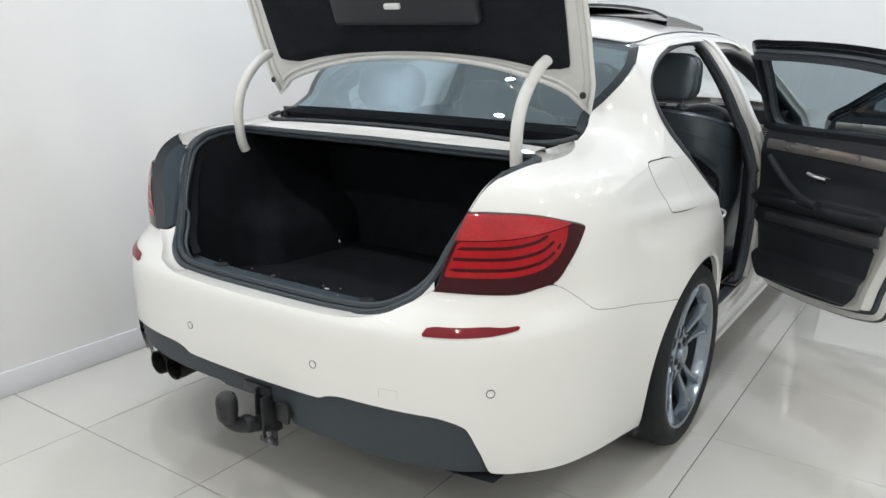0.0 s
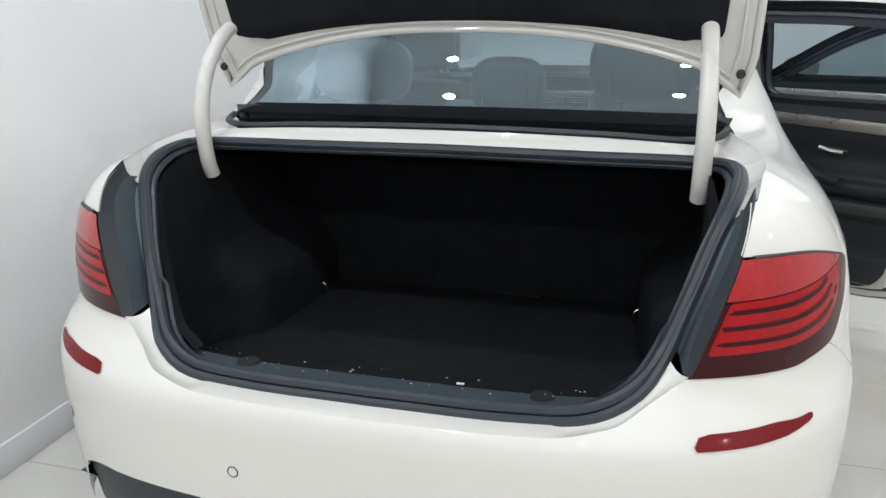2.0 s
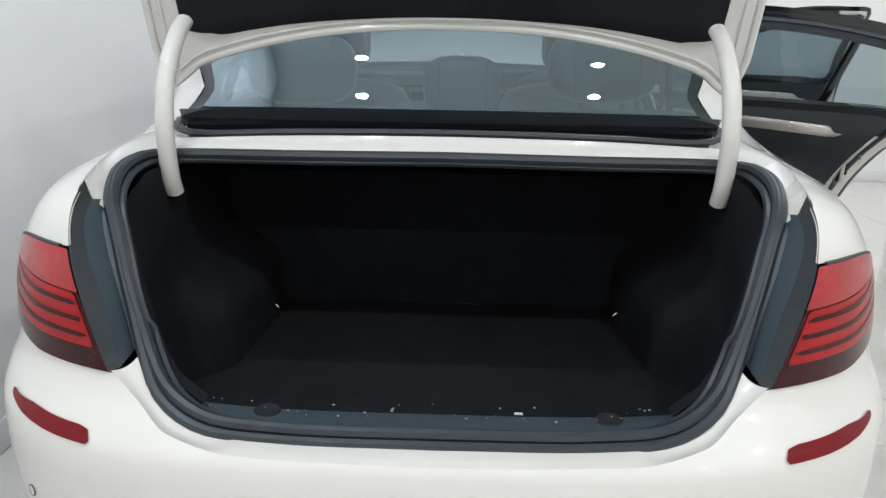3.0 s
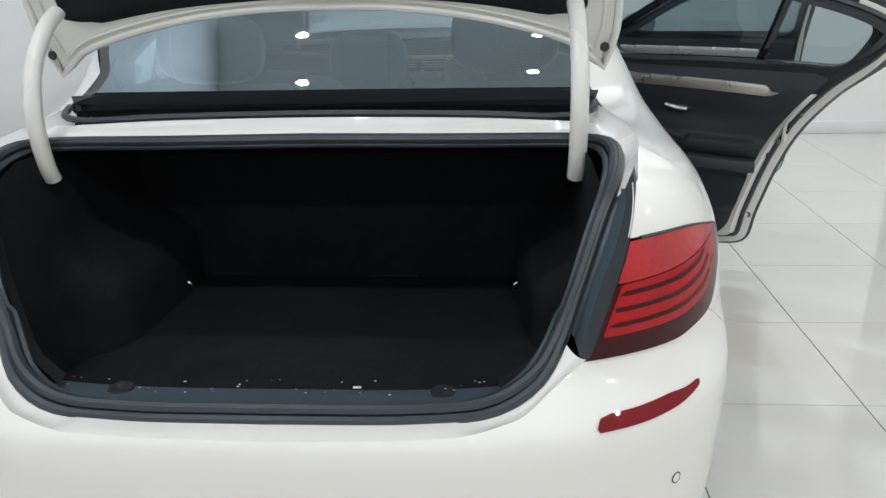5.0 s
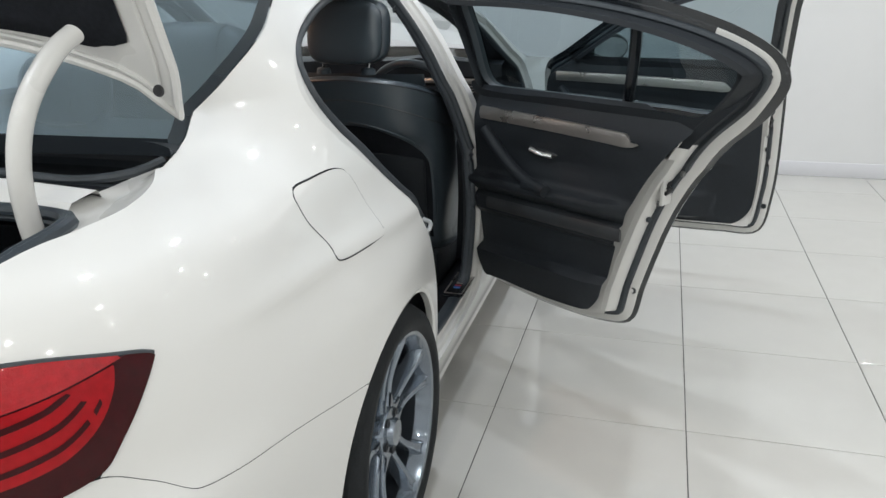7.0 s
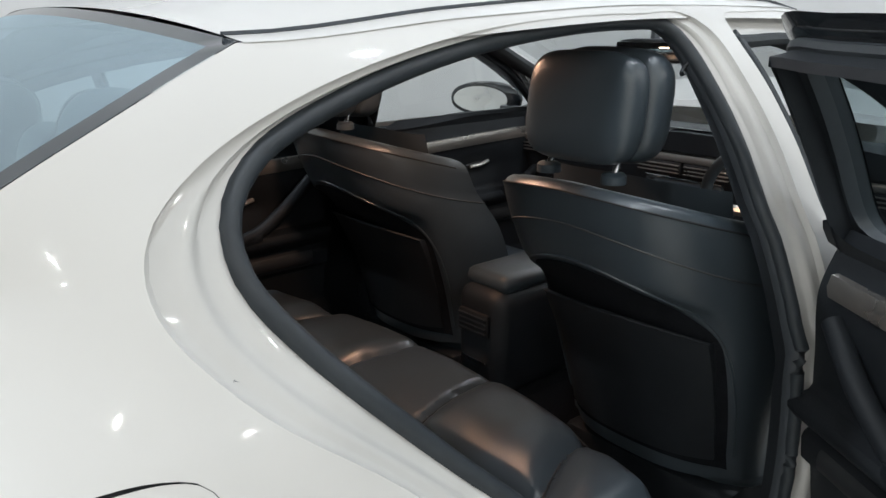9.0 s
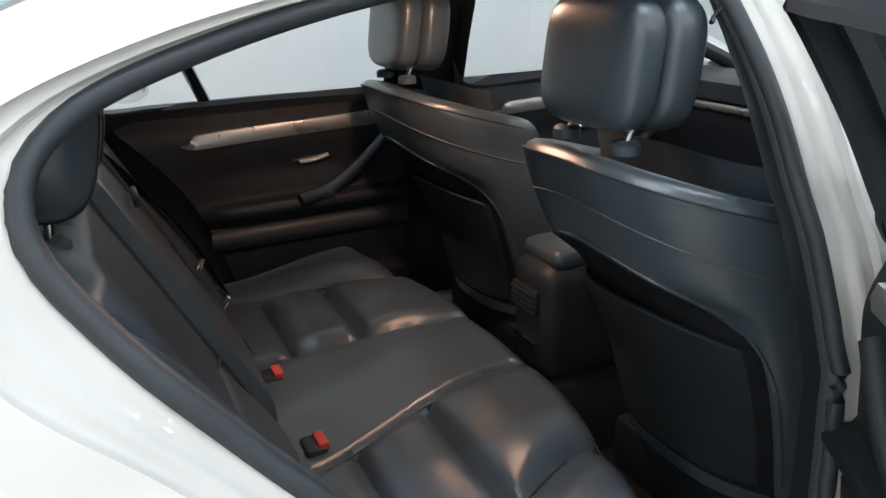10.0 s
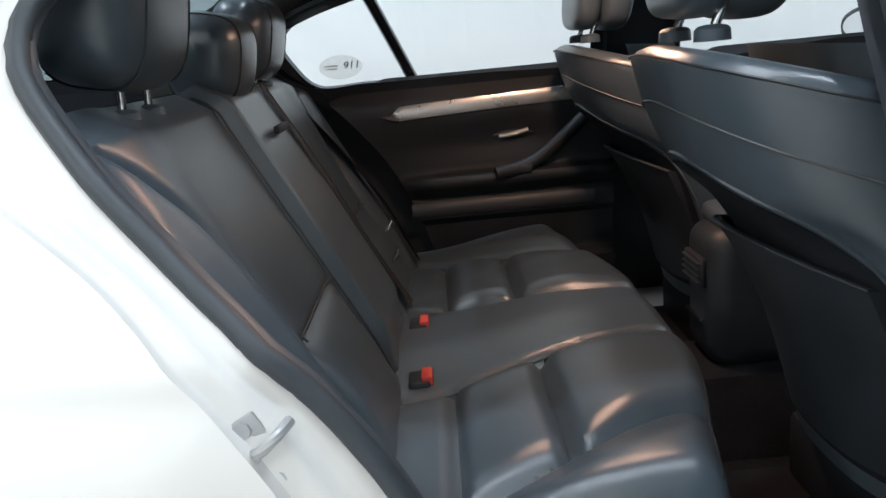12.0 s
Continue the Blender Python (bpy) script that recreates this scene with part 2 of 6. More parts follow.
def merge(bm, other):
    me = bpy.data.meshes.new("swap")
    other.to_mesh(me)
    other.free()
    bm.from_mesh(me)
    bpy.data.meshes.remove(me)
    return bm


def lathe(profile, n=48, axis="X", at=(0, 0, 0), bm=None):
    """Turns (along, radius) pairs round an axis."""
    rows = []
    for al, r in profile:
        ring = []
        for k in range(n):
            c, s = math.cos(2 * math.pi * k / n) * r, math.sin(2 * math.pi * k / n) * r
            q = (al, c, s) if axis == "X" else (c, al, s) if axis == "Y" else (c, s, al)
            ring.append(Vector(q) + Vector(at))
        rows.append(ring)
    return loft(rows, bm, wrap=True)


def signed(poly, y, z):
    """Distance from the closed outline poly (array of y, z); negative inside."""
    p = np.array((y, z))
    a, b = poly, np.roll(poly, -1, axis=0)
    ab, ap = b - a, p - a
    t = np.clip((ap * ab).sum(1) / ((ab * ab).sum(1) + 1e-12), 0, 1)
    d = np.sqrt(((ap - ab * t[:, None]) ** 2).sum(1)).min()
    cross = (a[:, 1] > z) != (b[:, 1] > z)
    xs = a[:, 0] + (z - a[:, 1]) * ab[:, 0] / np.where(np.abs(ab[:, 1]) < 1e-9, 1e-9, ab[:, 1])
    return -d if (np.count_nonzero(cross & (y < xs)) % 2) else d


def outline(points, n=90):
    return np.array([(q.x, q.y) for q in chain([(a, b, 0) for a, b in points], n, closed=True)])


def skin_sheet(a_list, z_list, keep, side=1, shape=None):
    """The part of a surface shape(a, z) where keep(x, y, z) > 0, clipped along clean edges. side -1: the left half."""
    shape = shape or skin
    na, nz = len(a_list), len(z_list)
    D = np.array([[keep(*shape(a, z)) for z in z_list] for a in a_list])
    D[np.abs(D) < 1e-5] = 1e-5
    bm = bmesh.new()
    corners, cuts = {}, {}

    def put(a, z):
        x, y, h = shape(a, z)
        return bm.verts.new((x * side, y, h))

    def corner_vert(i, j):
        if (i, j) not in corners:
            corners[i, j] = put(a_list[i], z_list[j])
        return corners[i, j]

    def cut_vert(p, q):
        key = (min(p, q), max(p, q))
        if key not in cuts:
            (a0, z0), (a1, z1) = [(a_list[i], z_list[j]) for i, j in key]
            lo, hi = (0.0, 1.0) if D[key[0]] > 0 else (1.0, 0.0)
            for _ in range(11):
                mid = (lo + hi) / 2
                if keep(*shape(a0 + (a1 - a0) * mid, z0 + (z1 - z0) * mid)) > 0:
                    lo = mid
                else:
                    hi = mid
            cuts[key] = put(a0 + (a1 - a0) * lo, z0 + (z1 - z0) * lo)
        return cuts[key]

    for i in range(na - 1):
        for j in range(nz - 1):
            ring = [(i, j), (i + 1, j), (i + 1, j + 1), (i, j + 1)]
            ins = [D[p] > 0 for p in ring]
            if not any(ins):
                continue
            loop = []
            for k in range(4):
                p, q = ring[k], ring[(k + 1) % 4]
                if ins[k]:
                    loop.append(corner_vert(*p))
                if ins[k] != ins[(k + 1) % 4]:
                    loop.append(cut_vert(p, q))
            if len(loop) > 2:
                bm.faces.new(loop if side > 0 else loop[::-1])
    bmesh.ops.remove_doubles(bm, verts=bm.verts, dist=2e-4)
    return bm


def inset(poly, d):
    """The closed outline moved inwards by d."""
    a, b = np.roll(poly, 1, axis=0), np.roll(poly, -1, axis=0)
    t = b - a
    n = np.stack([-t[:, 1], t[:, 0]], 1)
    n /= np.linalg.norm(n, axis=1)[:, None] + 1e-9
    area = 0.5 * np.sum(poly[:, 0] * np.roll(poly[:, 1], -1) - np.roll(poly[:, 0], -1) * poly[:, 1])
    return poly + n * (d if area > 0 else -d)


def span(a, b, step):
    n = max(2, int(round((b - a) / step)) + 1)
    return [a + (b - a) * i / (n - 1) for i in range(n)]


def mirrored(bm):
    """Adds the mirror image of the mesh."""
    other = bm.copy()
    bmesh.ops.scale(other, vec=(-1, 1, 1), verts=other.verts)
    bmesh.ops.reverse_faces(other, faces=other.faces)
    merge(bm, other)
    bmesh.ops.remove_doubles(bm, verts=[v for v in bm.verts if abs(v.co.x) < 1e-4], dist=1e-4)
    return bm


# ---- the showroom ----
def slab(name, lo, hi, mat, label="", kind="structure"):
    bm = block([h - l for l, h in zip(lo, hi)], [(l + h) / 2 for l, h in zip(lo, hi)], bevel=0.0)
    return tagged(part(name, bm, mat, None, label, smooth_faces=False), "", "", "", kind)


slab("wall_west", (ROOM_X0 - 0.15, ROOM_Y0 - 0.15, 0), (ROOM_X0, ROOM_Y1 + 0.15, ROOM_H), WALL, "plain white painted showroom wall beside the car")
slab("wall_north", (ROOM_X0, ROOM_Y1, 0), (NICHE_X, ROOM_Y1 + 0.15, ROOM_H), WALL, "white painted showroom wall ahead of the car")
slab("wall_east", (ROOM_X1, ROOM_Y0 - 0.15, 0), (ROOM_X1 + 0.15, NICHE_Y + 0.15, ROOM_H), WALL, "plain white wall closing the showroom")
slab("wall_return", (NICHE_X - 0.15, ROOM_Y1 + 0.15, 0), (NICHE_X, NICHE_Y + 0.15, ROOM_H), WALL, "white return wall beside the recess")
slab("wall_recess", (NICHE_X, NICHE_Y, 0), (ROOM_X1, NICHE_Y + 0.15, ROOM_H), WALL, "white wall at the back of the recess")
slab("wall_south", (ROOM_X0, ROOM_Y0 - 0.15, 0), (ROOM_X1, ROOM_Y0, ROOM_H), WALL, "plain white wall behind the camera")
slab("ceiling", (ROOM_X0 - 0.15, ROOM_Y0 - 0.15, ROOM_H), (ROOM_X1 + 0.15, NICHE_Y + 0.15, ROOM_H + 0.1), CEIL, "white painted showroom ceiling")
slab("floor", (ROOM_X0, ROOM_Y0, -0.08), (ROOM_X1, NICHE_Y, -0.003), GROUT, "glossy cream porcelain tiles with dark grout")


def skirting(name, lo, hi):
    bm = block([h - l for l, h in zip(lo, hi)], [(l + h) / 2 for l, h in zip(lo, hi)], bevel=0.006)
    tagged(part(name, bm, SKIRT, None, "pale grey skirting board along the wall"), "", "", "", "structure")


skirting("baseboard", (ROOM_X0, ROOM_Y0, 0.0), (ROOM_X0 + 0.012, ROOM_Y1, 0.10))
skirting("baseboard", (ROOM_X0 + 0.014, ROOM_Y1 - 0.012, 0.0), (NICHE_X, ROOM_Y1, 0.10))
skirting("baseboard", (NICHE_X, NICHE_Y - 0.012, 0.0), (ROOM_X1, NICHE_Y, 0.10))


def downlight(x, y):
    bm = lathe([(0.0, 0.062), (-0.008, 0.060), (-0.010, 0.050), (-0.004, 0.047), (0.0, 0.046)], 28, "Z", (0, 0, ROOM_H))
    thing = part("downlight", bm, SKIRT)
    thing.location = (x, y, 0)
    tagged(thing, "round white recessed ceiling downlight, lit", "lamp", "ceiling downlights")
    disc = bmesh.new()
    bmesh.ops.create_circle(disc, cap_ends=True, radius=0.046, segments=28)
    bmesh.ops.translate(disc, verts=disc.verts, vec=(0, 0, ROOM_H - 0.003))
    bmesh.ops.reverse_faces(disc, faces=disc.faces)
    part("diffuser", disc, GLOW, thing)


for lx, ly in LAMPS:
    downlight(lx, ly)


# dark framed cabinet window standing in the recess
def framed_window(x0, x1, y, z0, z1):
    bm = bmesh.new()
    w = 0.06
    for size, at in (((w, 0.08, z1 - z0), (x0 + w / 2, y, (z0 + z1) / 2)), ((w, 0.08, z1 - z0), (x1 - w / 2, y, (z0 + z1) / 2)), ((x1 - x0 - 2 * w, 0.08, w), ((x0 + x1) / 2, y, z0 + w / 2)), ((x1 - x0 - 2 * w, 0.08, w), ((x0 + x1) / 2, y, z1 - w / 2))):
        block(size, at, 0.005, bm=bm)
    win = tagged(part("window_1", bm, INK, None, "black framed dark window in the recess wall"), "", "", "", "structure")
    part("pane", block((x1 - x0 - 2 * w, 0.01, z1 - z0 - 2 * w), ((x0 + x1) / 2, y, (z0 + z1) / 2), 0.0), BLACKPANE, win)


BLACKPANE = material("dark_pane", (0.012, 0.013, 0.015), 0.08, spread=0.05)
framed_window(3.86, 5.4, NICHE_Y - 0.045, 0.22, 2.6)


# ---- the car ----
car = tagged(new("car"), "white sedan with open boot and open doors on tiled floor", "car")

WHEEL_Y, WHEEL_Z, WHEEL_R, ARCH_R = 1.135, 0.312, 0.312, 0.352
NOSE_Y = 4.55
# door shut line and the narrower opening inside it, in y and z
SHUT = outline([(1.44, 0.62), (1.38, 0.745), (1.27, 0.885), (1.125, 1.015), (1.072, 1.10), (1.083, 1.155), (1.14, 1.203), (1.29, 1.262), (1.57, 1.317),
                (1.93, 1.336), (2.08, 1.325), (2.115, 1.22), (2.135, 0.95), (2.14, 0.45), (2.12, 0.30), (1.98, 0.27), (1.62, 0.27), (1.53, 0.30), (1.50, 0.42)], 150)
GAPE = outline([(1.535, 0.62), (1.468, 0.745), (1.325, 0.90), (1.212, 1.03), (1.170, 1.10), (1.173, 1.150), (1.217, 1.197), (1.36, 1.250), (1.60, 1.298),
                (1.92, 1.320), (2.025, 1.308), (2.052, 1.215), (2.064, 0.95), (2.070, 0.45), (2.04, 0.345), (1.96, 0.33), (1.68, 0.33), (1.60, 0.35), (1.575, 0.43)], 150)
SHUT_FRONT = outline([(2.20, 0.45), (2.195, 0.95), (2.175, 1.20), (2.16, 1.325), (2.26, 1.337), (2.50, 1.325), (2.80, 1.22), (3.10, 1.03), (3.20, 0.96), (3.22, 0.75), (3.22, 0.45), (3.18, 0.30), (3.05, 0.27), (2.40, 0.27), (2.24, 0.29)], 120)
# outline of the fuel flap and the bumper's upper seam
FLAP = outline([(0.846, 0.965), (0.852, 0.978), (0.870, 0.985), (0.92, 0.986), (1.04, 0.981), (1.075, 0.965), (1.098, 0.90), (1.100, 0.85), (1.088, 0.832), (1.06, 0.830), (0.90, 0.841), (0.874, 0.848), (0.868, 0.856), (0.876, 0.872), (0.871, 0.888), (0.846, 0.932)], 110)
SEAM = [(0.0, 0.742), (0.22, 0.738), (0.292, 0.757), (0.35, 0.722), (0.40, 0.680), (0.45, 0.668), (0.60, 0.640), (0.80, 0.597), (1.10, 0.545)]
# lower white edge of the bumper by sideways place
LOWEDGE = [(0.0, 0.428), (0.25, 0.432), (0.285, 0.445), (0.33, 0.452), (0.56, 0.446), (0.635, 0.425), (0.668, 0.35), (0.685, 0.29), (0.75, 0.275), (0.80, 0.255), (0.86, 0.185)]
# inner edge of the painted tail, by height, and of the deck beside the boot, by length
TAILCUT = [(0.656, 0.0), (0.660, 0.30), (0.676, 0.41), (0.708, 0.475), (0.742, 0.525), (0.80, 0.545), (0.932, 0.588), (1.01, 0.607), (1.1, 0.62)]
TAILTOP = [(0.0, 0.656), (0.30, 0.660), (0.41, 0.676), (0.475, 0.708), (0.527, 0.742)]
DECKCUT = [(0.20, 0.590), (0.25, 0.610), (0.30, 0.622), (0.40, 0.638), (0.455, 0.649), (0.54, 0.656), (0.59, 0.651), (0.655, 0.634), (0.70, 0.610), (0.73, 0.598), (0.77, 0.590), (0.90, 0.55), (1.1, 0.40)]
# rear window's side edge: height by length
BACKEDGE = [(0.70, 1.050), (0.755, 1.061), (0.81, 1.080), (0.865, 1.115), (0.92, 1.155), (0.968, 1.189), (1.046, 1.233), (1.152, 1.281), (1.21, 1.304), (1.26, 1.323)]


def arch_out(y, z, extra=0.0, at=WHEEL_Y):
    d = math.hypot(y - at, z - WHEEL_Z) - ARCH_R - extra
    return d if z > WHEEL_Z - 0.02 else max(d, abs(y - at) - ARCH_R - extra + 0.0)


def glass_line(y, z):
    """Positive in front of and below the rear window's side edge."""
    return (ease(BACKEDGE, y) - z) * 0.8


def tail_out(x, y, z):
    """Positive on the painted side of the boot's opening."""
    if y < 0.27 or z < 0.95:
        return max((ease(TAILTOP, x) - z), x - 0.527) if z < 0.742 else x - ease(TAILCUT, z)
    return x - ease(DECKCUT, y)


def flap_gap(y):
    return 0.0016 - 0.0012 * smooth(1.0, 1.08, y)


def keep_quarter(x, y, z):
    d = [arch_out(y, z), signed(SHUT, y, z), tail_out(x, y, z), z - ease(SEAM, y) - 0.0007 if y < 1.2 else 1.0, signed(FLAP, y, z) - flap_gap(y)]
    if y > 0.70:
        d.append(glass_line(y, z))
    if z < 0.935 and y < 0.42:
        d.append(-lamp_in(x, y, z) - 0.002)
    if z > ROOFLINE(y):
        d.append(ROOFLINE(y) - z)
    d.append(min(z - 0.14, 2.0 - y))
    return min(d)


def keep_quarter_left(x, y, z):
    d = [arch_out(y, z), min(signed(SHUT, y, z), 1.0), tail_out(x, y, z), z - ease(SEAM, y) - 0.0007 if y < 1.2 else 1.0]
    if y > 0.70:
        d.append(glass_line(y, z))
    if z < 0.935 and y < 0.42:
        d.append(-lamp_in(x, y, z) - 0.002)
    if z > ROOFLINE(y):
        d.append(ROOFLINE(y) - z)
    d.append(min(z - 0.14, 2.0 - y))
    return min(d)


def ROOFLINE(y):
    return ease([(0.7, 1.36), (1.24, 1.312), (1.57, 1.334), (2.0, 1.350), (2.4, 1.345), (2.6, 1.30), (2.9, 1.17), (3.2, 1.02), (3.3, 0.98)], y) if y > 1.0 else 2.0


# lamp outline: lower edge, upper edge and outer tip, over the run round the corner
def lamp_in(x, y, z):
    """Positive inside the tail lamp's outline."""
    low = ease([(0.12, 0.741), (0.20, 0.740), (0.25, 0.749), (0.30, 0.765), (0.33, 0.80), (0.40, 0.885), (0.42, 0.91)], y)
    high = ease([(0.15, 0.934), (0.20, 0.932), (0.26, 0.926), (0.36, 0.900), (0.40, 0.886), (0.42, 0.86)], y)
    return min(z - low, high - z, 0.405 - y, (x - ease(TAILCUT, z) - 0.004))


def keep_bumper(x, y, z):
    d = [arch_out(y, z), ease(SEAM, y) - 0.0007 - z if y < 1.2 else -1.0, tail_out(x, y, z), z - ease(LOWEDGE, x) if y < 0.42 else z - ease([(0.42, 0.25), (0.80, 0.185)], y)]
    return min(d)


corner = span(0.0, 1.0, 0.011)
flank = span(1.012, 2.4, 0.016)

bm = mirrored(skin_sheet(corner + span(1.012, 1.6, 0.014), span(0.17, 0.76, 0.011), keep_bumper))
part("rear_bumper", bm, PAINT, car, "white painted rear bumper")
body = part("quarter_panel", skin_sheet(span(0.4, 1.0, 0.011) + flank, span(0.13, 1.36, 0.012), keep_quarter), PAINT, car, "white painted body side with shoulder crease")
part("quarter_panel", skin_sheet(span(0.4, 1.0, 0.011) + flank, span(0.13, 1.36, 0.012), keep_quarter_left, side=-1), PAINT, car, "white painted body side")
bm = skin_sheet(span(1.05, 1.5, 0.012), span(0.82, 1.0, 0.010), lambda x, y, z: -signed(FLAP, y, z) - flap_gap(y))
part("fuel_flap", bm, PAINT, car)

# dark lining just under the skin, seen in the shut lines
def under(a, z):
    x, y, z = skin(a, z)
    return x - 0.012, y + (0.012 if a < 0.8 else 0.0), z


bm = skin_sheet(span(0.5, 2.2, 0.03), span(0.3, 1.0, 0.03), lambda x, y, z: min(arch_out(y, z, 0.02), signed(SHUT, y, z) - 0.02, x - ease(TAILCUT, z) - 0.02 if y < 0.3 else x - ease(DECKCUT, y) - 0.03), shape=under)
half_panel = bm.copy()
bmesh.ops.scale(half_panel, vec=(-1, 1, 1), verts=half_panel.verts)
part("inner_panel", bm, RUBBER, car)
part("inner_panel", half_panel, RUBBER, car)


# ---- boot opening ----
def tail_y(x, z):
    """Where the tail's skin lies at sideways place x."""
    r = ease(TAIL, z)
    w = side_x(r + 0.3, z)
    return r + CORNER * (1 - (1 - min(1.0, x / w) ** POWER) ** (1 / POWER))


SEAL = [(0, 0.085, 0.668), (0.25, 0.090, 0.669), (0.37, 0.105, 0.677), (0.44, 0.14, 0.707), (0.481, 0.185, 0.752), (0.519, 0.225, 0.84), (0.552, 0.275, 0.925),
        (0.578, 0.32, 0.978), (0.596, 0.39, 1.006), (0.601, 0.46, 1.016), (0.588, 0.512, 1.020), (0.54, 0.531, 1.021), (0.3, 0.533, 1.022), (0, 0.536, 1.024)]
half = chain(SEAL, 60)
loop = half + [Vector((-q.x, q.y, q.z)) for q in half[-2:0:-1]]
bm = sweep(loop, 0.011, 8, closed=True)
seal = part("boot_seal", bm, SEALRUBBER, car, "black rubber seal round the boot opening")
inner = [Vector((q.x * 0.975, q.y + (0.012 if q.z < 0.8 else 0.0), q.z - (0.004 if q.z < 0.8 else 0.012))) for q in loop]
part("seal_lip", sweep(inner, 0.007, 6, closed=True), SEALRUBBER, seal)
hem = [Vector((q.x * 1.012, q.y - 0.016 * (1 - smooth(0.70, 0.85, q.z)), q.z - 0.012 * (1 - smooth(0.70, 0.85, q.z)))) for q in loop]
part("seal_hem", sweep(hem, 0.0105, 8, closed=True), SEALRUBBER, seal)


def at_height(points, z):
    """The point of a half line at that height."""
    for p, q in zip(points, points[1:]):
        if p.z <= z <= q.z and q.z > p.z:
            return p.lerp(q, (z - p.z) / (q.z - p.z))
    return points[-1].copy() if z > points[-1].z else points[0].copy()


def both(build):
    """Makes a part on the right and its mirror image on the left."""
    for s in (1, -1):
        build(s)


# painted shelf from the bumper's crest to the seal
edge = [Vector((x, tail_y(x, ease(TAILTOP, x)), ease(TAILTOP, x))) for x in span(0.0, 0.527, 0.02)]
seam_low = [Vector((q.x * 1.012, q.y - 0.016, q.z - 0.012)) for q in half if q.z < 0.70] + [Vector((q.x * 1.012, q.y - 0.012, q.z - 0.008)) for q in half if 0.70 <= q.z < 0.785]
near = chain(edge, 40)
far = chain(seam_low, 40)
rows = []
for k in range(9):
    t = k / 8
    rows.append([a.lerp(b, t) + Vector((0, 0, 0.010 * math.sin(math.pi * t) * (0.25 + 0.75 * smooth(0.3, 0.5, a.x)) * (-1 if a.x > 0.33 else 0.6))) for a, b in zip(near, far)])
part("sill_panel", mirrored(loft(rows, flip=True)), PAINT, car, "white painted sill of the boot")


def fin(s):
    outer, mid, rim = [], [], []
    for i in range(25):
        z = 0.742 + (1.008 - 0.742) * i / 24
        t = i / 24
        x = ease(TAILCUT, z)
        outer.append(Vector((x + 0.005, tail_y(x, z) - 0.001 + 0.02 * t ** 4, z + 0.010 * t)))
        mid.append(Vector((x - 0.007 - 0.007 * math.sin(math.pi * t ** 0.8), tail_y(x, z) + 0.014 + 0.016 * math.sin(math.pi * t), z - 0.002 - 0.020 * t * t)))
        rim.append(at_height(half, 0.772 + 0.206 * t) + Vector((0.008, 0.004, 0)))
    back = [o + Vector((0.006, 0.02, 0.002)) for o in outer]
    bm = loft([[Vector((p.x * s, p.y, p.z)) for p in r] for r in (back, outer, mid)], flip=s > 0)
    part("lamp_trim", bm, RUBBER, car, "black plastic trim fin beside the tail lamp")
    deep = [m.lerp(r, 0.5) + Vector((0.004, 0.022, -0.006)) for m, r in zip(mid, rim)]
    bm = loft([[Vector((p.x * s, p.y, p.z)) for p in r] for r in (mid, deep, rim)], flip=s > 0)
    part("gutter", bm, GREYPLASTIC, car, "slate grey water gutter of the boot")


both(fin)


def deck_gutter(s):
    top, low = [], []
    ys = span(0.302, 0.735, 0.0115)
    floor_line = chain([tuple(q) for q in half if q.z > 0.955 and q.x > 0.55 and 0.300 < q.y < 0.46] + [(0.585, 0.50, 1.018), (0.560, 0.535, 1.022), (0.545, 0.57, 1.026), (0.545, 0.62, 1.028), (0.558, 0.68, 1.034), (0.582, 0.735, 1.048)], len(ys))
    for i, y in enumerate(ys):
        x = ease(DECKCUT, y)
        zz = 1.0
        for _ in range(30):
            zz += (side_x(y, zz) * (1 - max(0.0, 1 - (y - ease(TAIL, zz)) / CORNER) ** POWER) ** (1 / POWER) - x) * 0.25
        top.append(Vector((x + 0.001, y, zz - 0.0005)))
        low.append(floor_line[i] + Vector((0.004, 0, 0)))
    lip = [a.lerp(b, 0.10) + Vector((0, 0, -0.005)) for a, b in zip(top, low)]
    mid = [a.lerp(b, 0.40) + Vector((0, 0, -0.010)) for a, b in zip(top, low)]
    mid2 = [a.lerp(b, 0.72) + Vector((0, 0, -0.010)) for a, b in zip(top, low)]
    bm = loft([[Vector((p.x * s, p.y, p.z)) for p in r] for r in (top, lip, mid, mid2, low)], flip=s < 0)
    part("deck_gutter", bm, SHADEDPAINT, car, "white painted water channel beside the boot opening")


both(deck_gutter)

# strip ahead of the opening, rubber, dark well and cowl below the glass
def strip(name, rows, mat, label=""):
    bm = loft([chain([(-x, y, z) for x, y, z in r[:0:-1]] + list(r), 40) for r in rows])
    return part(name, bm, mat, car, label)


strip("front_strip", [((0, 0.545, 1.030), (0.35, 0.540, 1.028), (0.565, 0.535, 1.020)), ((0, 0.560, 1.044), (0.35, 0.556, 1.042), (0.568, 0.548, 1.034)),
                      ((0, 0.615, 1.052), (0.35, 0.612, 1.048), (0.570, 0.602, 1.040)), ((0, 0.622, 1.04), (0.35, 0.62, 1.037), (0.568, 0.612, 1.03))], PAINT, "white painted strip ahead of the boot opening")
strip("well", [((0, 0.62, 1.046), (0.35, 0.617, 1.042), (0.565, 0.61, 1.034)), ((0, 0.64, 0.99), (0.35, 0.64, 0.99), (0.565, 0.64, 0.99)),
               ((0, 0.80, 0.99), (0.35, 0.82, 0.99), (0.59, 0.84, 0.99)), ((0, 0.80, 1.06), (0.35, 0.82, 1.05), (0.595, 0.84, 1.03))], PLASTIC)
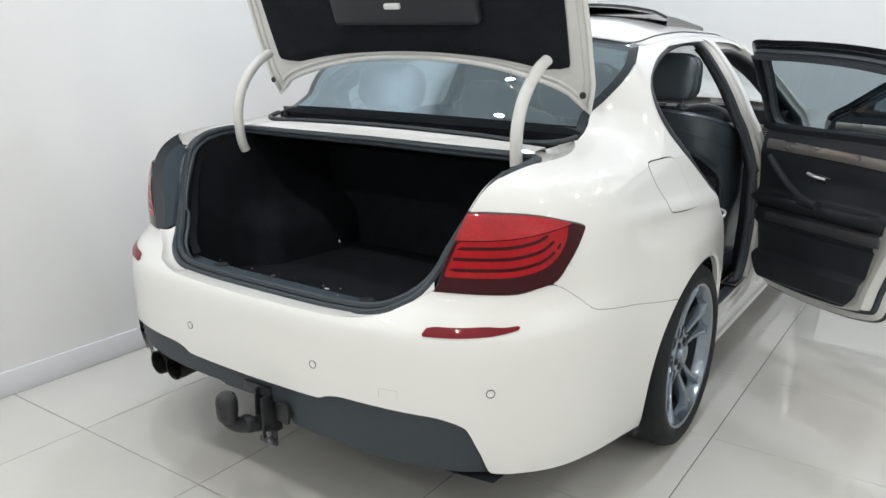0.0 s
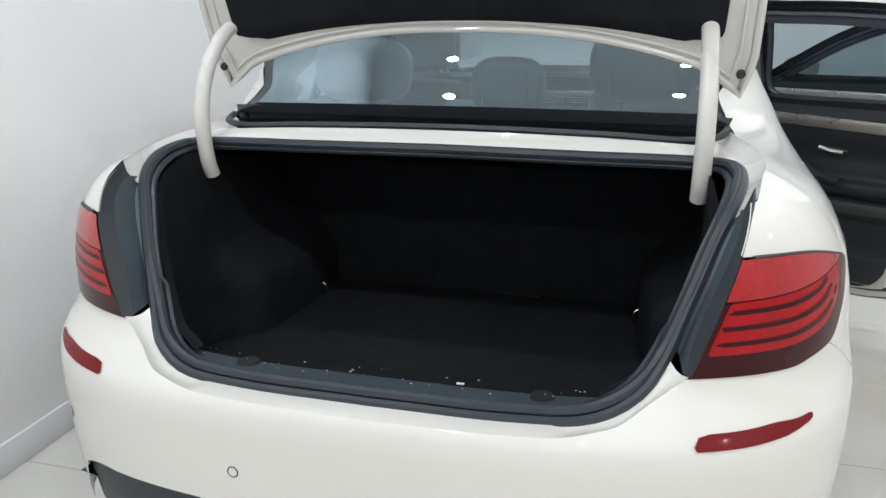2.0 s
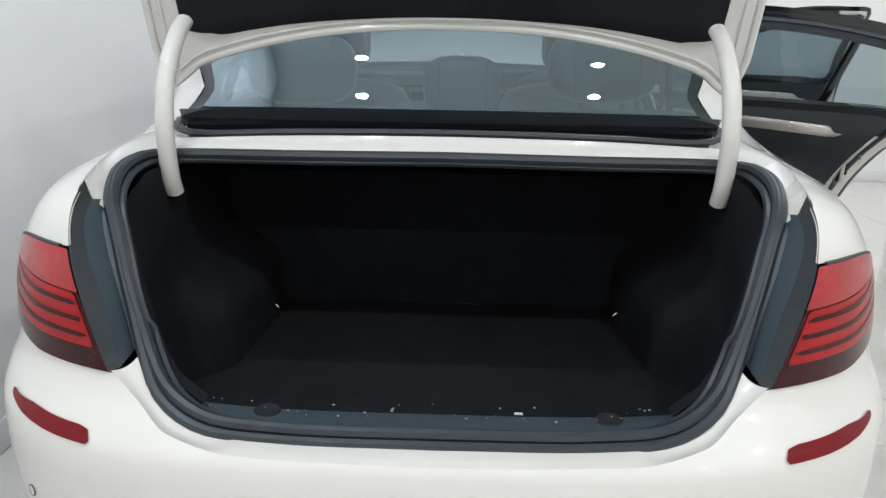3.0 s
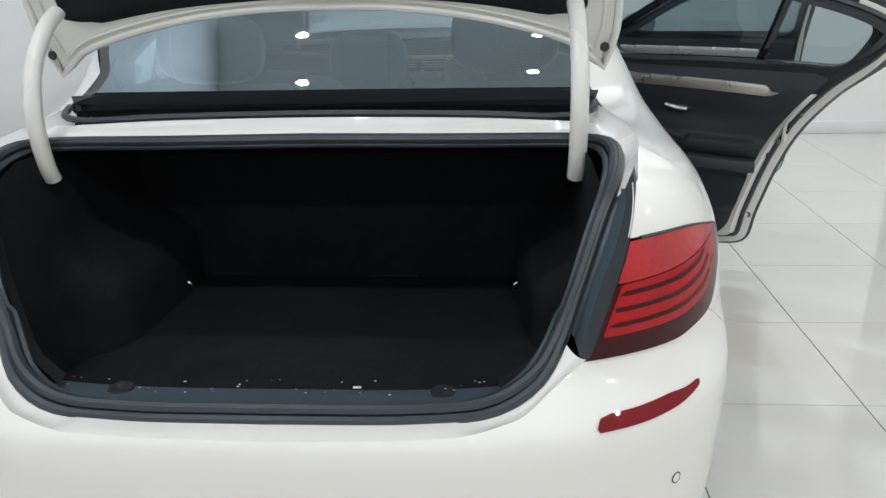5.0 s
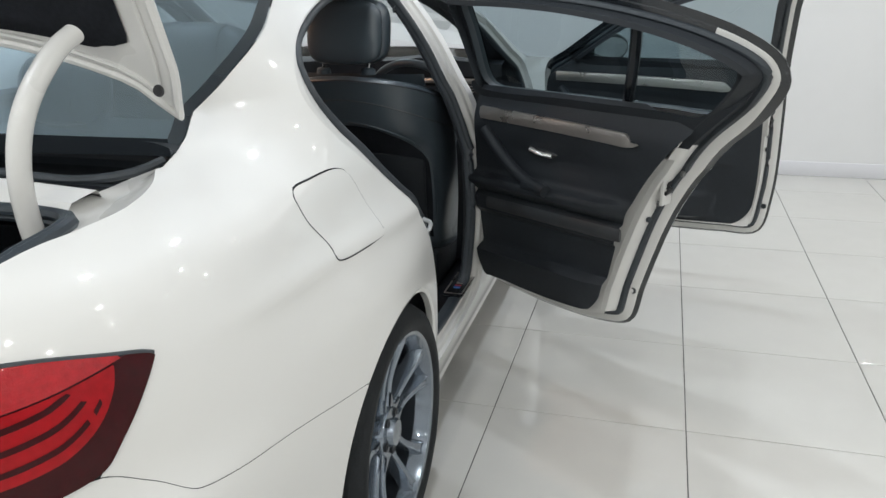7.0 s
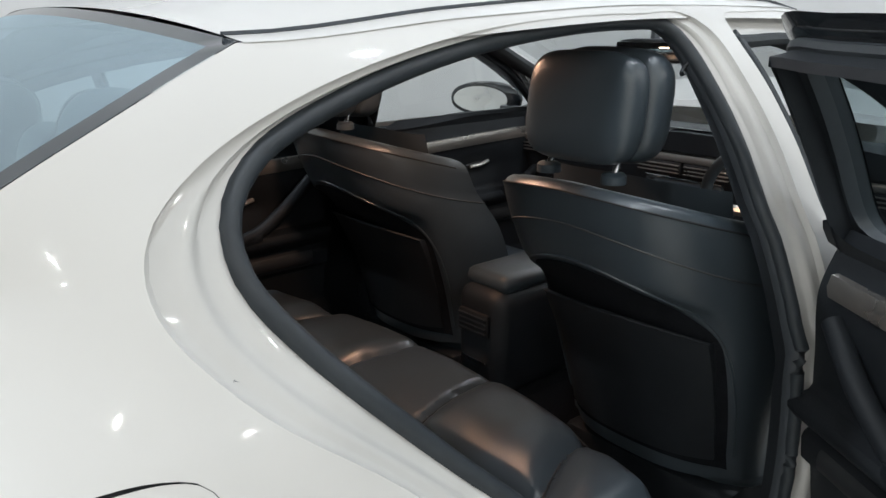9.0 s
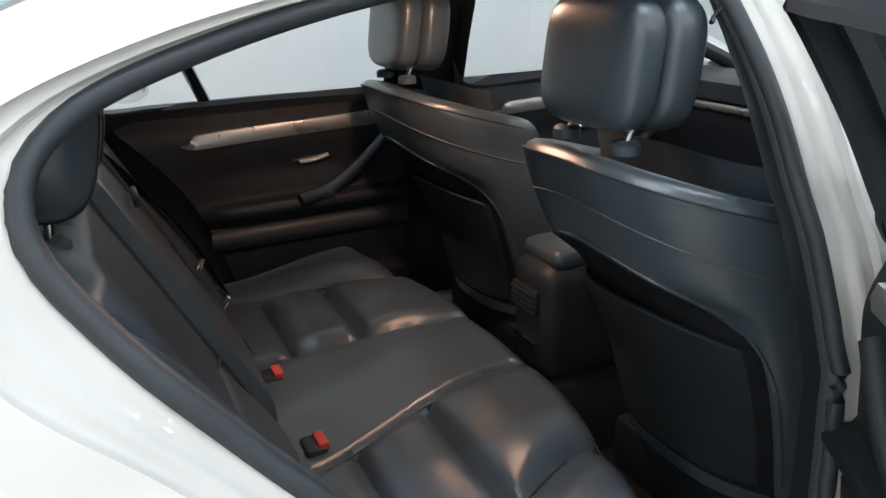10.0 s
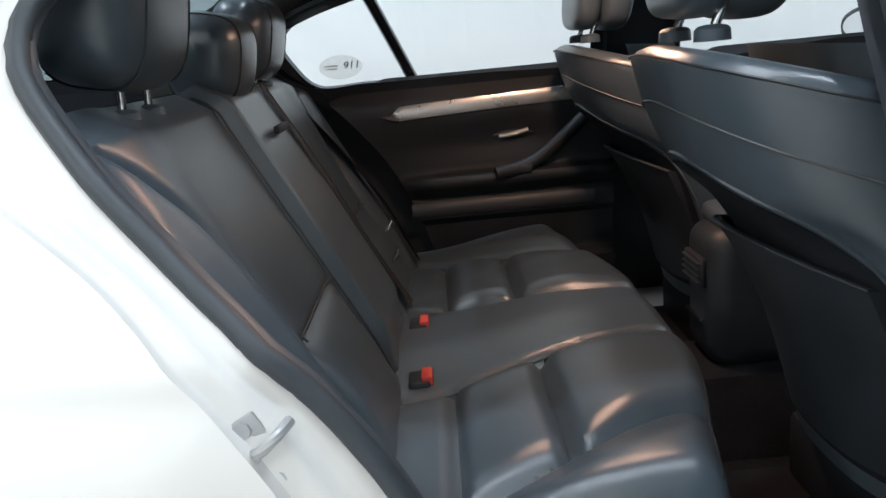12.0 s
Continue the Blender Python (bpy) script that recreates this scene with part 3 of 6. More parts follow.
part("well_rubber", sweep(chain([(-0.600, 0.735, 1.058), (-0.582, 0.675, 1.050), (-0.52, 0.632, 1.046), (-0.35, 0.630, 1.052), (0, 0.635, 1.056), (0.35, 0.630, 1.052), (0.52, 0.632, 1.046), (0.582, 0.675, 1.050), (0.600, 0.735, 1.058)], 44), 0.008, 8), RUBBER, car)
cowl = strip("window_cowl", [((0, 0.752, 1.036), (0.40, 0.772, 1.032), (0.56, 0.790, 1.026), (0.600, 0.77, 1.03)), ((0, 0.742, 1.052), (0.40, 0.764, 1.048), (0.56, 0.778, 1.043), (0.600, 0.76, 1.046)),
                      ((0, 0.752, 1.088), (0.40, 0.772, 1.084), (0.56, 0.784, 1.078), (0.612, 0.770, 1.078))], RUBBER, "dark plastic cowl along the bottom of the rear window")
for s in (1, -1):
    part("cowl_hole", lathe([(0.0, 0.0), (0.0, 0.007), (0.006, 0.007)], 12, "Y", (0.585 * s, 0.765, 1.050)), INK, cowl)

# boot liner
tub = []
for k, (fx, gy, gz) in enumerate([(1.0, 0.0, 0.0), (0.99, 0.02, -0.03), (1.0, 0.03, -0.07)]):
    tub.append([Vector((q.x * fx, q.y + gy * (1 if q.y < 0.3 else -0.3), q.z + gz * (1 - 0.9 * smooth(0.40, 0.50, q.y)))) for q in loop])
cave = []
for q in loop:
    t = smooth(0.67, 1.0, q.z)
    f = smooth(0.40, 0.50, q.y)
    cave.append(Vector((q.x * (1.0 if abs(q.x) < 0.4 else 1.04), q.y + 0.06 + 0.02 * (1 - t) + 0.12 * f, q.z - 0.10 + 0.03 * t + 0.06 * f)))
bm = loft(tub + [cave], wrap=True, flip=True)
part("boot_rim", bm, CARPET, car, "black lining edge inside the boot")
bm = bmesh.new()
floor_z = 0.53
ARCH_WIDTHS = [(0.16, 0.575), (0.36, 0.585), (0.50, 0.585), (0.60, 0.455), (0.80, 0.445), (0.98, 0.45)]


def wall_x(y, z):
    w = ease(ARCH_WIDTHS, y)
    low = ease([(0.10, 0.50), (0.25, 0.54), (0.45, 0.56), (0.60, 0.455), (1.0, 0.45)], y)
    return low + (0.565 - low) * smooth(0.66, 0.80, z) + 0.012 * math.sin(9 * y) * math.sin(8 * z)


for s in (1, -1):
    rows = []
    for z in span(floor_z, 1.005, 0.025):
        y0 = at_height(half, z).y + 0.035 if z > 0.67 else 0.12
        rows.append([Vector((s * min(wall_x(y, z), at_height(half, z).x + 0.004 if y < y0 + 0.03 and z > 0.67 else 9), y, z)) for y in [y0 + (1.0 - y0) * t for t in span(0, 1, 0.035)]])
    part("boot_side", loft(rows, flip=s > 0), CARPET, car, "black carpeted side lining of the boot")
rows = [[Vector((x, y, floor_z + 0.004 * math.sin(7 * x) * math.sin(6 * y))) for y in span(0.12, 1.0, 0.04)] for x in span(-0.58, 0.58, 0.04)]
part("boot_floor", loft(rows, flip=True), CARPET, car, "black carpeted boot floor")
rows = [[Vector((x, 1.0 - 0.10 * (z - floor_z), z)) for x in span(-0.60, 0.60, 0.06)] for z in span(floor_z, 1.03, 0.05)]
part("boot_back", loft(rows), CARPET, car, "black carpeted rear seat back seen in the boot")
rows = [[Vector((x, y, 0.985)) for x in span(-0.56, 0.56, 0.08)] for y in span(0.56, 1.0, 0.08)]
part("boot_roof", loft(rows), CARPET, car)
# threshold trim with clips
rows = []
for dy, dz in ((0.012, -0.004), (0.03, -0.012), (0.085, -0.018), (0.10, -0.03), (0.10, -0.15)):
    rows.append([Vector((x, 0.09 + 0.25 * abs(x) ** 4 + dy, 0.672 + dz + 0.35 * abs(x) ** 4)) for x in span(-0.44, 0.44, 0.02)])
sill_trim = part("threshold_trim", loft(rows), GREYPLASTIC, car, "dark grey plastic threshold trim with dust on it")
for x in (-0.285, 0.288):
    part("trim_clip", lathe([(0.0, 0.0), (0.004, 0.012), (0.003, 0.022), (-0.006, 0.025)], 18, "Z", (x, 0.163, 0.658)), PLASTIC, sill_trim)
bm = bmesh.new()
rng = random.Random(4)
for i in range(42):
    x = rng.uniform(-0.42, 0.42)
    r = rng.uniform(0.0006, 0.0022)
    block((r * 2, r, r * 0.5), (x, 0.15 + rng.uniform(0, 0.05), 0.659 + 0.35 * abs(x) ** 4), 0.0, bm=bm)
block((0.014, 0.005, 0.002), (0.137, 0.174, 0.660), 0.0, bm=bm)
tagged(part("dust_crumbs", bm, STICKERW, sill_trim, "pale crumbs and scuffs"), kind="stuff")
for s in (1, -1):
    path = [(0.44 * s + 0.012 * math.cos(a), 0.865, 0.548 + 0.02 * math.sin(a)) for a in [k * math.pi / 8 for k in range(17)]]
    part("lashing_ring", sweep(path, 0.0028, 6), CHROME, car)


def hinge_arm(s):
    run = [(0.512, 0.948), (0.499, 0.975), (0.489, 1.04), (0.490, 1.09), (0.507, 1.150), (0.534, 1.192), (0.570, 1.227), (0.606, 1.254), (0.645, 1.272)]
    path = chain([(0.54 * s, y, z) for y, z in run], 40)
    part("hinge_arm", sweep(path, 0.0155, 16, flat=1.15, up=(1, 0, 0)), SHADEDPAINT, car, "white painted gooseneck hinge arm of the boot lid")


both(hinge_arm)


# ---- tail lamps, reflectors, sensors, lower bumper ----
def deeper(d):
    def shape(a, z):
        x, y, z = skin(a, z)
        x2, y2, _ = skin(a + 0.004, z)
        n = Vector((y2 - y, -(x2 - x), 0))
        n.normalize()
        return x + n.x * d, y + n.y * d, z
    return shape


def split_line(y):
    """Height of the crease between the light upper glass and the lower one."""
    return ease([(0.13, 0.868), (0.20, 0.872), (0.26, 0.880), (0.33, 0.893), (0.40, 0.905)], y)


def ribbon(y, k):
    """Heights of the light bands in the lower lamp glass."""
    return ease([(0.12, 0.775 + 0.026 * k), (0.20, 0.777 + 0.026 * k), (0.26, 0.790 + 0.025 * k), (0.30, 0.815 + 0.024 * k), (0.335, 0.86 + 0.03 * k), (0.36, 0.93 + 0.03 * k)], y)


def tail_lamp(s):
    aa, zz = span(0.42, 0.90, 0.007), span(0.735, 0.94, 0.007)
    base = part("tail_lamp", skin_sheet(aa, zz, lambda x, y, z: min(lamp_in(x, y, z), split_line(y) - z), s, deeper(0.004)), DARKRED, car, "smoked red tail lamp with curved light bands")
    part("upper_lens", skin_sheet(aa, zz, lambda x, y, z: min(lamp_in(x, y, z), z - split_line(y)), s, deeper(0.006)), BRIGHTRED, base, "light red ribbed upper lens")
    part("light_field", skin_sheet(aa, zz, lambda x, y, z: min(lamp_in(x, y, z) - 0.009, z - ribbon(y, 0) - 0.004, split_line(y) - 0.003 - z, 0.362 - y), s, deeper(0.0050)), RED, base, "bright red lit field")
    for k in range(3):
        part("dark_bar", skin_sheet(aa, zz, lambda x, y, z, k=k: min(lamp_in(x, y, z) - 0.012, z - ribbon(y, k) - 0.019, ribbon(y, k) + 0.027 - z, split_line(y) - 0.006 - z, 0.318 - 0.012 * k - y), s, deeper(0.0060)), DARKRED, base, "dark curved bar")
    # dark upper frame and inner end
    path = []
    for y in span(0.190, 0.402, 0.012):
        high = ease([(0.15, 0.934), (0.20, 0.932), (0.26, 0.926), (0.36, 0.900), (0.40, 0.886), (0.42, 0.86)], y)
        r, w = ease(TAIL, high), side_x(y, high)
        x = w * (1 - max(0.0, 1 - (y - r) / CORNER) ** POWER) ** (1 / POWER)
        path.append((x * s, y - 0.002, high + 0.001))
    part("lamp_edge", sweep(path, 0.0035, 6), RUBBER, base)


both(tail_lamp)


def reflector(s):
    def inside(x, y, z):
        low = ease([(0.50, 0.650), (0.60, 0.651), (0.68, 0.656), (0.72, 0.664), (0.735, 0.669)], x)
        return min(z - low, low + 0.021 - z - 0.010 * smooth(0.66, 0.728, x), x - 0.533 - (z - 0.64) * 0.45, 0.730 - x)
    part("reflector", skin_sheet(span(0.3, 0.8, 0.006), span(0.62, 0.71, 0.006), inside, s, deeper(0.003)), REFLECT, car, "slim red bumper reflector")


REFLECT = material("reflector_red", (0.17, 0.002, 0.007), 0.3, spread=0.15, scale=300, bump=0.3, bump_scale=500, coat=0.25, spec=0.15)
both(reflector)


def sensor(x):
    z = 0.522 if abs(x) < 0.4 else 0.514
    y = tail_y(abs(x), z)
    e = 0.01
    slope = (tail_y(abs(x) + e, z) - y) / e * (1 if x > 0 else -1)
    bm = lathe([(0.004, 0.0), (-0.0015, 0.0), (-0.0015, 0.0085), (0.0, 0.0095)], 22, "Y")
    ob = part("parking_sensor", bm, PAINT, car)
    ob.matrix_basis = Matrix.Translation((x, y, z)) @ Matrix.Rotation(math.atan(slope), 4, "Z")
    ring = part("sensor_ring", sweep([(0.0102 * math.cos(k * math.pi / 12), -0.0008, 0.0102 * math.sin(k * math.pi / 12)) for k in range(24)], 0.0009, 5, closed=True), RUBBER, ob)


for x in (-0.685, -0.24, 0.24, 0.69):
    sensor(x)

SEAMGREY = material("seam_grey", (0.42, 0.42, 0.40), 0.5)
# towing eye cover, a thin square outline
path = []
for x, z in ((0.437, 0.478), (0.437, 0.502), (0.486, 0.502), (0.486, 0.478)):
    path.append((x, tail_y(x, z) - 0.0005, z))
part("eye_cover_line", sweep([Vector(path[0]), Vector(path[1]), Vector(path[2]), Vector(path[3])], 0.0005, 4), SEAMGREY, car)

SLATE = material("diffuser_slate", (0.026, 0.036, 0.045), 0.5, spread=0.1, scale=60, bump=0.15, bump_scale=900)
# dark diffuser below the painted bumper
def keep_diffuser(side):
    """The side with the tail pipes is cut higher."""
    cut = [(0.0, 0.366), (0.115, 0.364), (0.135, 0.372), (0.30, 0.370), (0.60, 0.375), (0.70, 0.385)] if side < 0 else [(0.0, 0.366), (0.125, 0.364), (0.145, 0.318), (0.30, 0.308), (0.60, 0.29), (0.69, 0.285), (0.9, 0.26)]

    def keep(x, y, z):
        return min(ease(LOWEDGE, x) - z - 0.001, z - ease(cut, x), 0.70 - x)
    return keep


for s in (1, -1):
    bm = skin_sheet(span(0.0, 0.95, 0.012), span(0.24, 0.47, 0.012), keep_diffuser(s), s, deeper(-0.012))
    valance = part("diffuser", bm, SLATE, car, "slate grey rear diffuser")
# lower lip of the diffuser, rolled under the car
rows = []
for k, (dy, dz) in enumerate(((0.014, 0.0), (0.02, -0.006), (0.05, -0.010), (0.12, -0.004), (0.30, 0.0))):
    rows.append([Vector((-x, tail_y(x, 0.37) + dy, 0.372 + dz + (0.006 if x > 0.5 else 0.0))) for x in span(0.135, 0.69, 0.03)])
part("diffuser_lip", loft(rows), SLATE, valance)
rows = [[Vector((x, 0.10 + 0.5 * k / 4 + 0.12 * abs(x) ** 3, 0.275 + 0.088 * (1 - smooth(-0.14, 0.0, x)) - 0.01 * k)) for x in span(-0.70, 0.70, 0.07)] for k in range(5)]
part("under_tray", loft(rows), PLASTIC, car)


def exhaust(x):
    rows = [(0.30, 0.030), (0.12, 0.036), (0.042, 0.0385), (0.040, 0.0375), (0.042, 0.0355), (0.14, 0.032), (0.22, 0.0)]
    return part("exhaust_pipe", lathe(rows, 32, "Y", (x, 0.0, 0.336)), EXH, car, "dark steel round exhaust tail pipe")


EXH = material("exhaust_steel", (0.025, 0.024, 0.024), 0.35, 0.6, spread=0.2, scale=60, wear=0.4)
exhaust(-0.462)
exhaust(-0.388)

# tow bar
HITCH = material("tow_bar_black", (0.012, 0.013, 0.015), 0.32, spread=0.2, scale=60, bump=0.3, bump_scale=160, wear=0.4)
STEEL = material("tow_bar_steel", (0.16, 0.165, 0.17), 0.4, 0.6, spread=0.2, scale=60, wear=0.4)
bm = sweep(chain([(0.060, 0.06, 0.275), (0.048, 0.0, 0.275), (0.034, -0.05, 0.285), (0.020, -0.085, 0.298), (0.012, -0.108, 0.325), (0.011, -0.112, 0.36)], 24), lambda t: 0.030 - 0.004 * t, 14)
block((0.06, 0.045, 0.055), (0.035, -0.045, 0.288), 0.014, bm=bm)
hook = part("tow_bar", bm, HITCH, car, "black tow bar with capped ball")
part("ball_cap", lathe([(0.318, 0.024), (0.332, 0.034), (0.36, 0.0375), (0.395, 0.037), (0.414, 0.030), (0.424, 0.016), (0.426, 0.0)], 24, "Z", (0.011, -0.112, 0.0)), HITCH, hook, "black rubber ball cap")
bm = block((0.012, 0.10, 0.135), (0.030, 0.045, 0.335), 0.004)
block((0.012, 0.09, 0.15), (0.082, 0.02, 0.31), 0.004, bm=bm)
block((0.13, 0.012, 0.035), (0.02, 0.02, 0.392), 0.004, bm=bm)
block((0.085, 0.012, 0.06), (0.085, 0.0, 0.238), 0.005, bm=bm)
block((0.10, 0.05, 0.045), (0.06, 0.08, 0.30), 0.006, bm=bm)
part("bracket", bm, HITCH, hook)
for bx, by, bz in ((0.062, -0.008, 0.25), (0.105, -0.008, 0.228), (0.10, -0.008, 0.255)):
    part("bolt", lathe([(0.0, 0.012), (-0.010, 0.011), (-0.010, 0.0)], 6, "Y", (bx, by, bz)), STEEL, hook)
bm = lathe([(-0.045, 0.0), (-0.045, 0.022), (-0.04, 0.032), (0.02, 0.034), (0.05, 0.03)], 20, "Y", (0.145, 0.055, 0.345))
block((0.06, 0.012, 0.07), (0.145, 0.012, 0.335), 0.008, bm=bm)
part("socket", bm, HITCH, hook, "black trailer socket")
hook.matrix_basis = Matrix.Translation((0.052, -0.02, 0.352)) @ Matrix.Diagonal((0.79, 0.79, 0.79, 1)) @ Matrix.Translation((-0.06, 0.02, -0.34))


# ---- open boot lid ----
def lid_low(x):
    return 1.268 - 0.118 * abs(x / 0.64) ** 2.3 - 0.030 * smooth(0.54, 0.63, abs(x))


def lid_point(u, v, depth=0.0):
    """u: -1 to 1 across, v: 0 at the hinge edge to 1 at the handle edge, depth towards the outside of the lid."""
    half_w = 0.622 + 0.018 * smooth(0.0, 0.16, v) - 0.012 * smooth(0.35, 0.8, v)
    x = u * half_w
    z = lid_low(x) + (1.72 - lid_low(x)) * v
    y = 0.755 - 0.36 * (z - 1.14) + 0.05 * (1 - (x / 0.66) ** 2) * (1 - v) + depth
    return Vector((x, y, z))


us, vs = span(-1, 1, 0.05), span(0, 1, 0.05)
outer = [[lid_point(u, v, 0.045 - 0.030 * max(abs(u) ** 6, (1 - v) ** 8)) for u in us] for v in vs]
lid = part("boot_lid", loft(outer, flip=True), PAINT, car, "raised white boot lid seen from its lined underside")
# rolled rim and painted inner frame
rim = [lid_point(u, 0) for u in us] + [lid_point(1, v) for v in vs[1:]] + [lid_point(u, 1) for u in us[::-1][1:]] + [lid_point(-1, v) for v in vs[::-1][1:-1]]
# pressed inner frame, rolled rim and a bead along it
rows = [[lid_point(u, v, 0.006) for u in span(-0.985, 0.985, 0.03)] for v in span(0.012, 0.99, 0.03)]
part("inner_frame", loft(rows), SHADEDPAINT, lid, "white painted inner frame of the boot lid")
part("lid_rim", sweep([q + Vector((0, 0.007, 0)) for q in rim], 0.0085, 8, closed=True, up=(0, 1, 0)), SHADEDPAINT, lid)
bead = [lid_point(u, 0.035, 0.004) for u in span(-0.955, 0.955, 0.05)] + [lid_point(0.955, v, 0.004) for v in span(0.08, 0.95, 0.06)]
bead += [lid_point(u, 0.965, 0.004) for u in span(-0.94, 0.94, 0.1)[::-1]] + [lid_point(-0.955, v, 0.004) for v in span(0.08, 0.95, 0.06)[::-1]]
part("frame_bead", sweep(bead, 0.0045, 6, closed=True, up=(0, 1, 0), flat=1.0), SHADEDPAINT, lid)


def liner_point(u, v, lift=0.0):
    """The black lining, u and v in -1..1 and 0..1."""
    w = 0.572 + 0.006 * math.sin(3 * v)
    k = 1 - (1 - min(1.0, v / 0.12)) ** 2 * 0.06
    x = u * w * k
    corner_lift = 0.014 * smooth(0.90, 1.0, abs(u)) * (1 - smooth(0.0, 0.12, v))
    z0 = lid_low(x) + 0.017 + 0.026 * abs(u) ** 2 + corner_lift
    z = z0 + (1.66 - z0) * v
    y = 0.755 - 0.36 * (z - 1.14) + 0.05 * (1 - (x / 0.66) ** 2) * (1 - v) - lift
    return Vector((x, y, z))


rows = []
uu, vv = span(-1, 1, 0.04), span(0, 1, 0.04)
rows = [[liner_point(u, v, 0.016 - 0.018 * max(smooth(0.93, 1.0, abs(u)), 1 - smooth(0.0, 0.05, v))) for u in uu] for v in vv]
part("lid_lining", loft(rows), CARPET, lid, "black felt lining of the boot lid")
# warning triangle box on the lining
bm = block((0.56, 0.035, 0.24), (0, 0, 0), 0.022, segs=3)
box = part("triangle_box", bm, PLASTIC, lid, "black plastic warning triangle box")
box.matrix_basis = pose(0.035, 0.632, 1.48, 19.8)
part("box_latch", block((0.06, 0.012, 0.018), (-0.02, -0.022, -0.055), 0.004), STICKERW, box, "white latch tab")
for s in (1, -1):
    part("frame_hole", lathe([(0.0, 0.0), (0.0, 0.0085), (0.004, 0.0105)], 14, "Y", (0.615 * s, 0.726, 1.176)), INK, lid)

# ---- rear window and roof ----
def back_glass(u, v):
    y = 0.80 + (1.235 - 0.80) * v
    z = ease(BACKEDGE, y)
    x_edge = side_x(y, z) - 0.004
    x = u * x_edge
    drop = 1 - u * u
    return Vector((x, y - (0.075 - 0.03 * v) * drop, z + (0.012 + 0.028 * v) * drop))


rows = [[back_glass(u, v) for u in span(-0.955, 0.955, 0.06)] for v in span(0.02, 0.95, 0.06)]
part("rear_window", loft(rows), TINTED, car, "tinted rear window with shiny glass").visible_shadow = False
BLACKGLASS = material("black_glass", (0.008, 0.009, 0.011), 0.06, spread=0.05, coat=1.0)
BORDER = material("window_border_black", (0.012, 0.019, 0.024), 0.10, spread=0.05, spec=0.5)
outerr = [back_glass(u, -0.10) for u in span(-1, 1, 0.05)] + [back_glass(1, v) for v in span(0, 1, 0.05)] + [back_glass(u, 1.0) for u in span(-1, 1, 0.05)[::-1]] + [back_glass(-1, v) for v in span(0, 1, 0.05)[::-1]]
innerr = [back_glass(u * 0.955, 0.02) for u in span(-1, 1, 0.05)] + [back_glass(0.955, 0.02 + 0.93 * v) for v in span(0, 1, 0.05)] + [back_glass(u * 0.955, 0.95) for u in span(-1, 1, 0.05)[::-1]] + [back_glass(-0.955, 0.02 + 0.93 * v) for v in span(0, 1, 0.05)[::-1]]
COWLBAND = material("window_base_black", (0.006, 0.008, 0.010), 0.8, spread=0.05, spec=0.05)
n = len(span(-1, 1, 0.05))
part("window_border", loft([outerr[n - 1:] + outerr[:1], innerr[n - 1:] + innerr[:1]]), BORDER, car, "black printed edge of the rear window")
part("window_base", loft([outerr[:n], innerr[:n]]), COWLBAND, car)


def roof_point(u, y):
    z = ROOFLINE(y)
    w = side_x(y, z) + 0.002
    bow = 1 - abs(u) ** 2.6
    back = (1 - smooth(1.24, 1.6, y)) * 0.045 * (1 - u * u)
    crown = 0.042 + 0.040 * smooth(1.24, 1.75, y) * (1 - smooth(2.36, 2.56, y))
    return Vector((u * w, y - back, z + crown * bow))


rows = [[roof_point(u, y) for u in span(-1, 1, 0.05)] for y in span(1.24, 2.56, 0.05)]
part("roof", loft(rows), PAINT, car, "white painted roof")
rows = [[roof_point(u * 0.97, y) - Vector((0, 0, 0.03 + 0.038 * (1 - u * u) * smooth(1.24, 1.75, y) * (1 - smooth(2.36, 2.56, y)))) for u in span(-1, 1, 0.1)] for y in span(1.26, 2.52, 0.1)]
part("headliner", loft(rows, flip=True), HEADLINER, car, "dark grey roof lining")
for s in (1, -1):
    path = [roof_point(0.93 * s, y) + Vector((0, 0, 0.0)) for y in span(1.24, 2.5, 0.06)]
    part("roof_strip", sweep(path, 0.004, 6), RUBBER, car)
for s in (1, -1):
    rows = [[Vector((s * (side_x(y, ROOFLINE(y) - h) - d), y, ROOFLINE(y) - h)) for h, d in ((-0.0005, 0.001), (0.006, 0.001), (0.014, 0.0025), (0.022, 0.006))] for y in span(1.30, 2.56, 0.035)]
    part("roof_rail", loft(rows, flip=s < 0), PAINT, car, "white painted roof rail over the doors")
top, low = [], []
for y in span(1.94, 2.43, 0.049):
    lift = 0.052 - 0.030 * smooth(1.9, 2.5, y)
    top.append([roof_point(u, y) + Vector((0, 0, lift - 0.010 * smooth(0.70, 0.80, abs(u)))) for u in span(-0.80, 0.80, 0.05)])
    low.append([q - Vector((0, 0, 0.012)) for q in top[-1]])
bm = loft(top)
loft(low, bm, flip=True)
edge = lambda g: g[0] + [r[-1] for r in g[1:]] + g[-1][-2::-1] + [r[0] for r in g[-2:0:-1]]
loft([edge(top), edge(low)], bm, wrap=True)
sunroof = part("sunroof", bm, BLACKGLASS, car, "tilted black glass sunroof panel")
# black sheet on the uncut roof, standing in for the shaded opening
part("sunroof_opening_dark", loft([[roof_point(u, y) + Vector((0, 0, 0.004)) for u in span(-0.78, 0.78, 0.06)] for y in span(1.965, 2.41, 0.05)]), RUBBER, sunroof, "black sheet for the shaded roof opening under the panel")
for s in (1, -1):
    part("sunroof_side", loft([[roof_point(s * 0.797, y) + Vector((0, 0, h * (0.041 - 0.030 * smooth(1.9, 2.5, y)))) for y in span(1.95, 2.42, 0.05)] for h in (0.0, 1.0)]), BLACKGLASS, sunroof)


# ---- wheels ----
# wheel alloy darkened for the barrel: the shade behind the spokes is painted in
SHADEDALLOY = material("alloy_shaded", (0.030, 0.036, 0.044), 0.4, 0.6, spread=0.1)


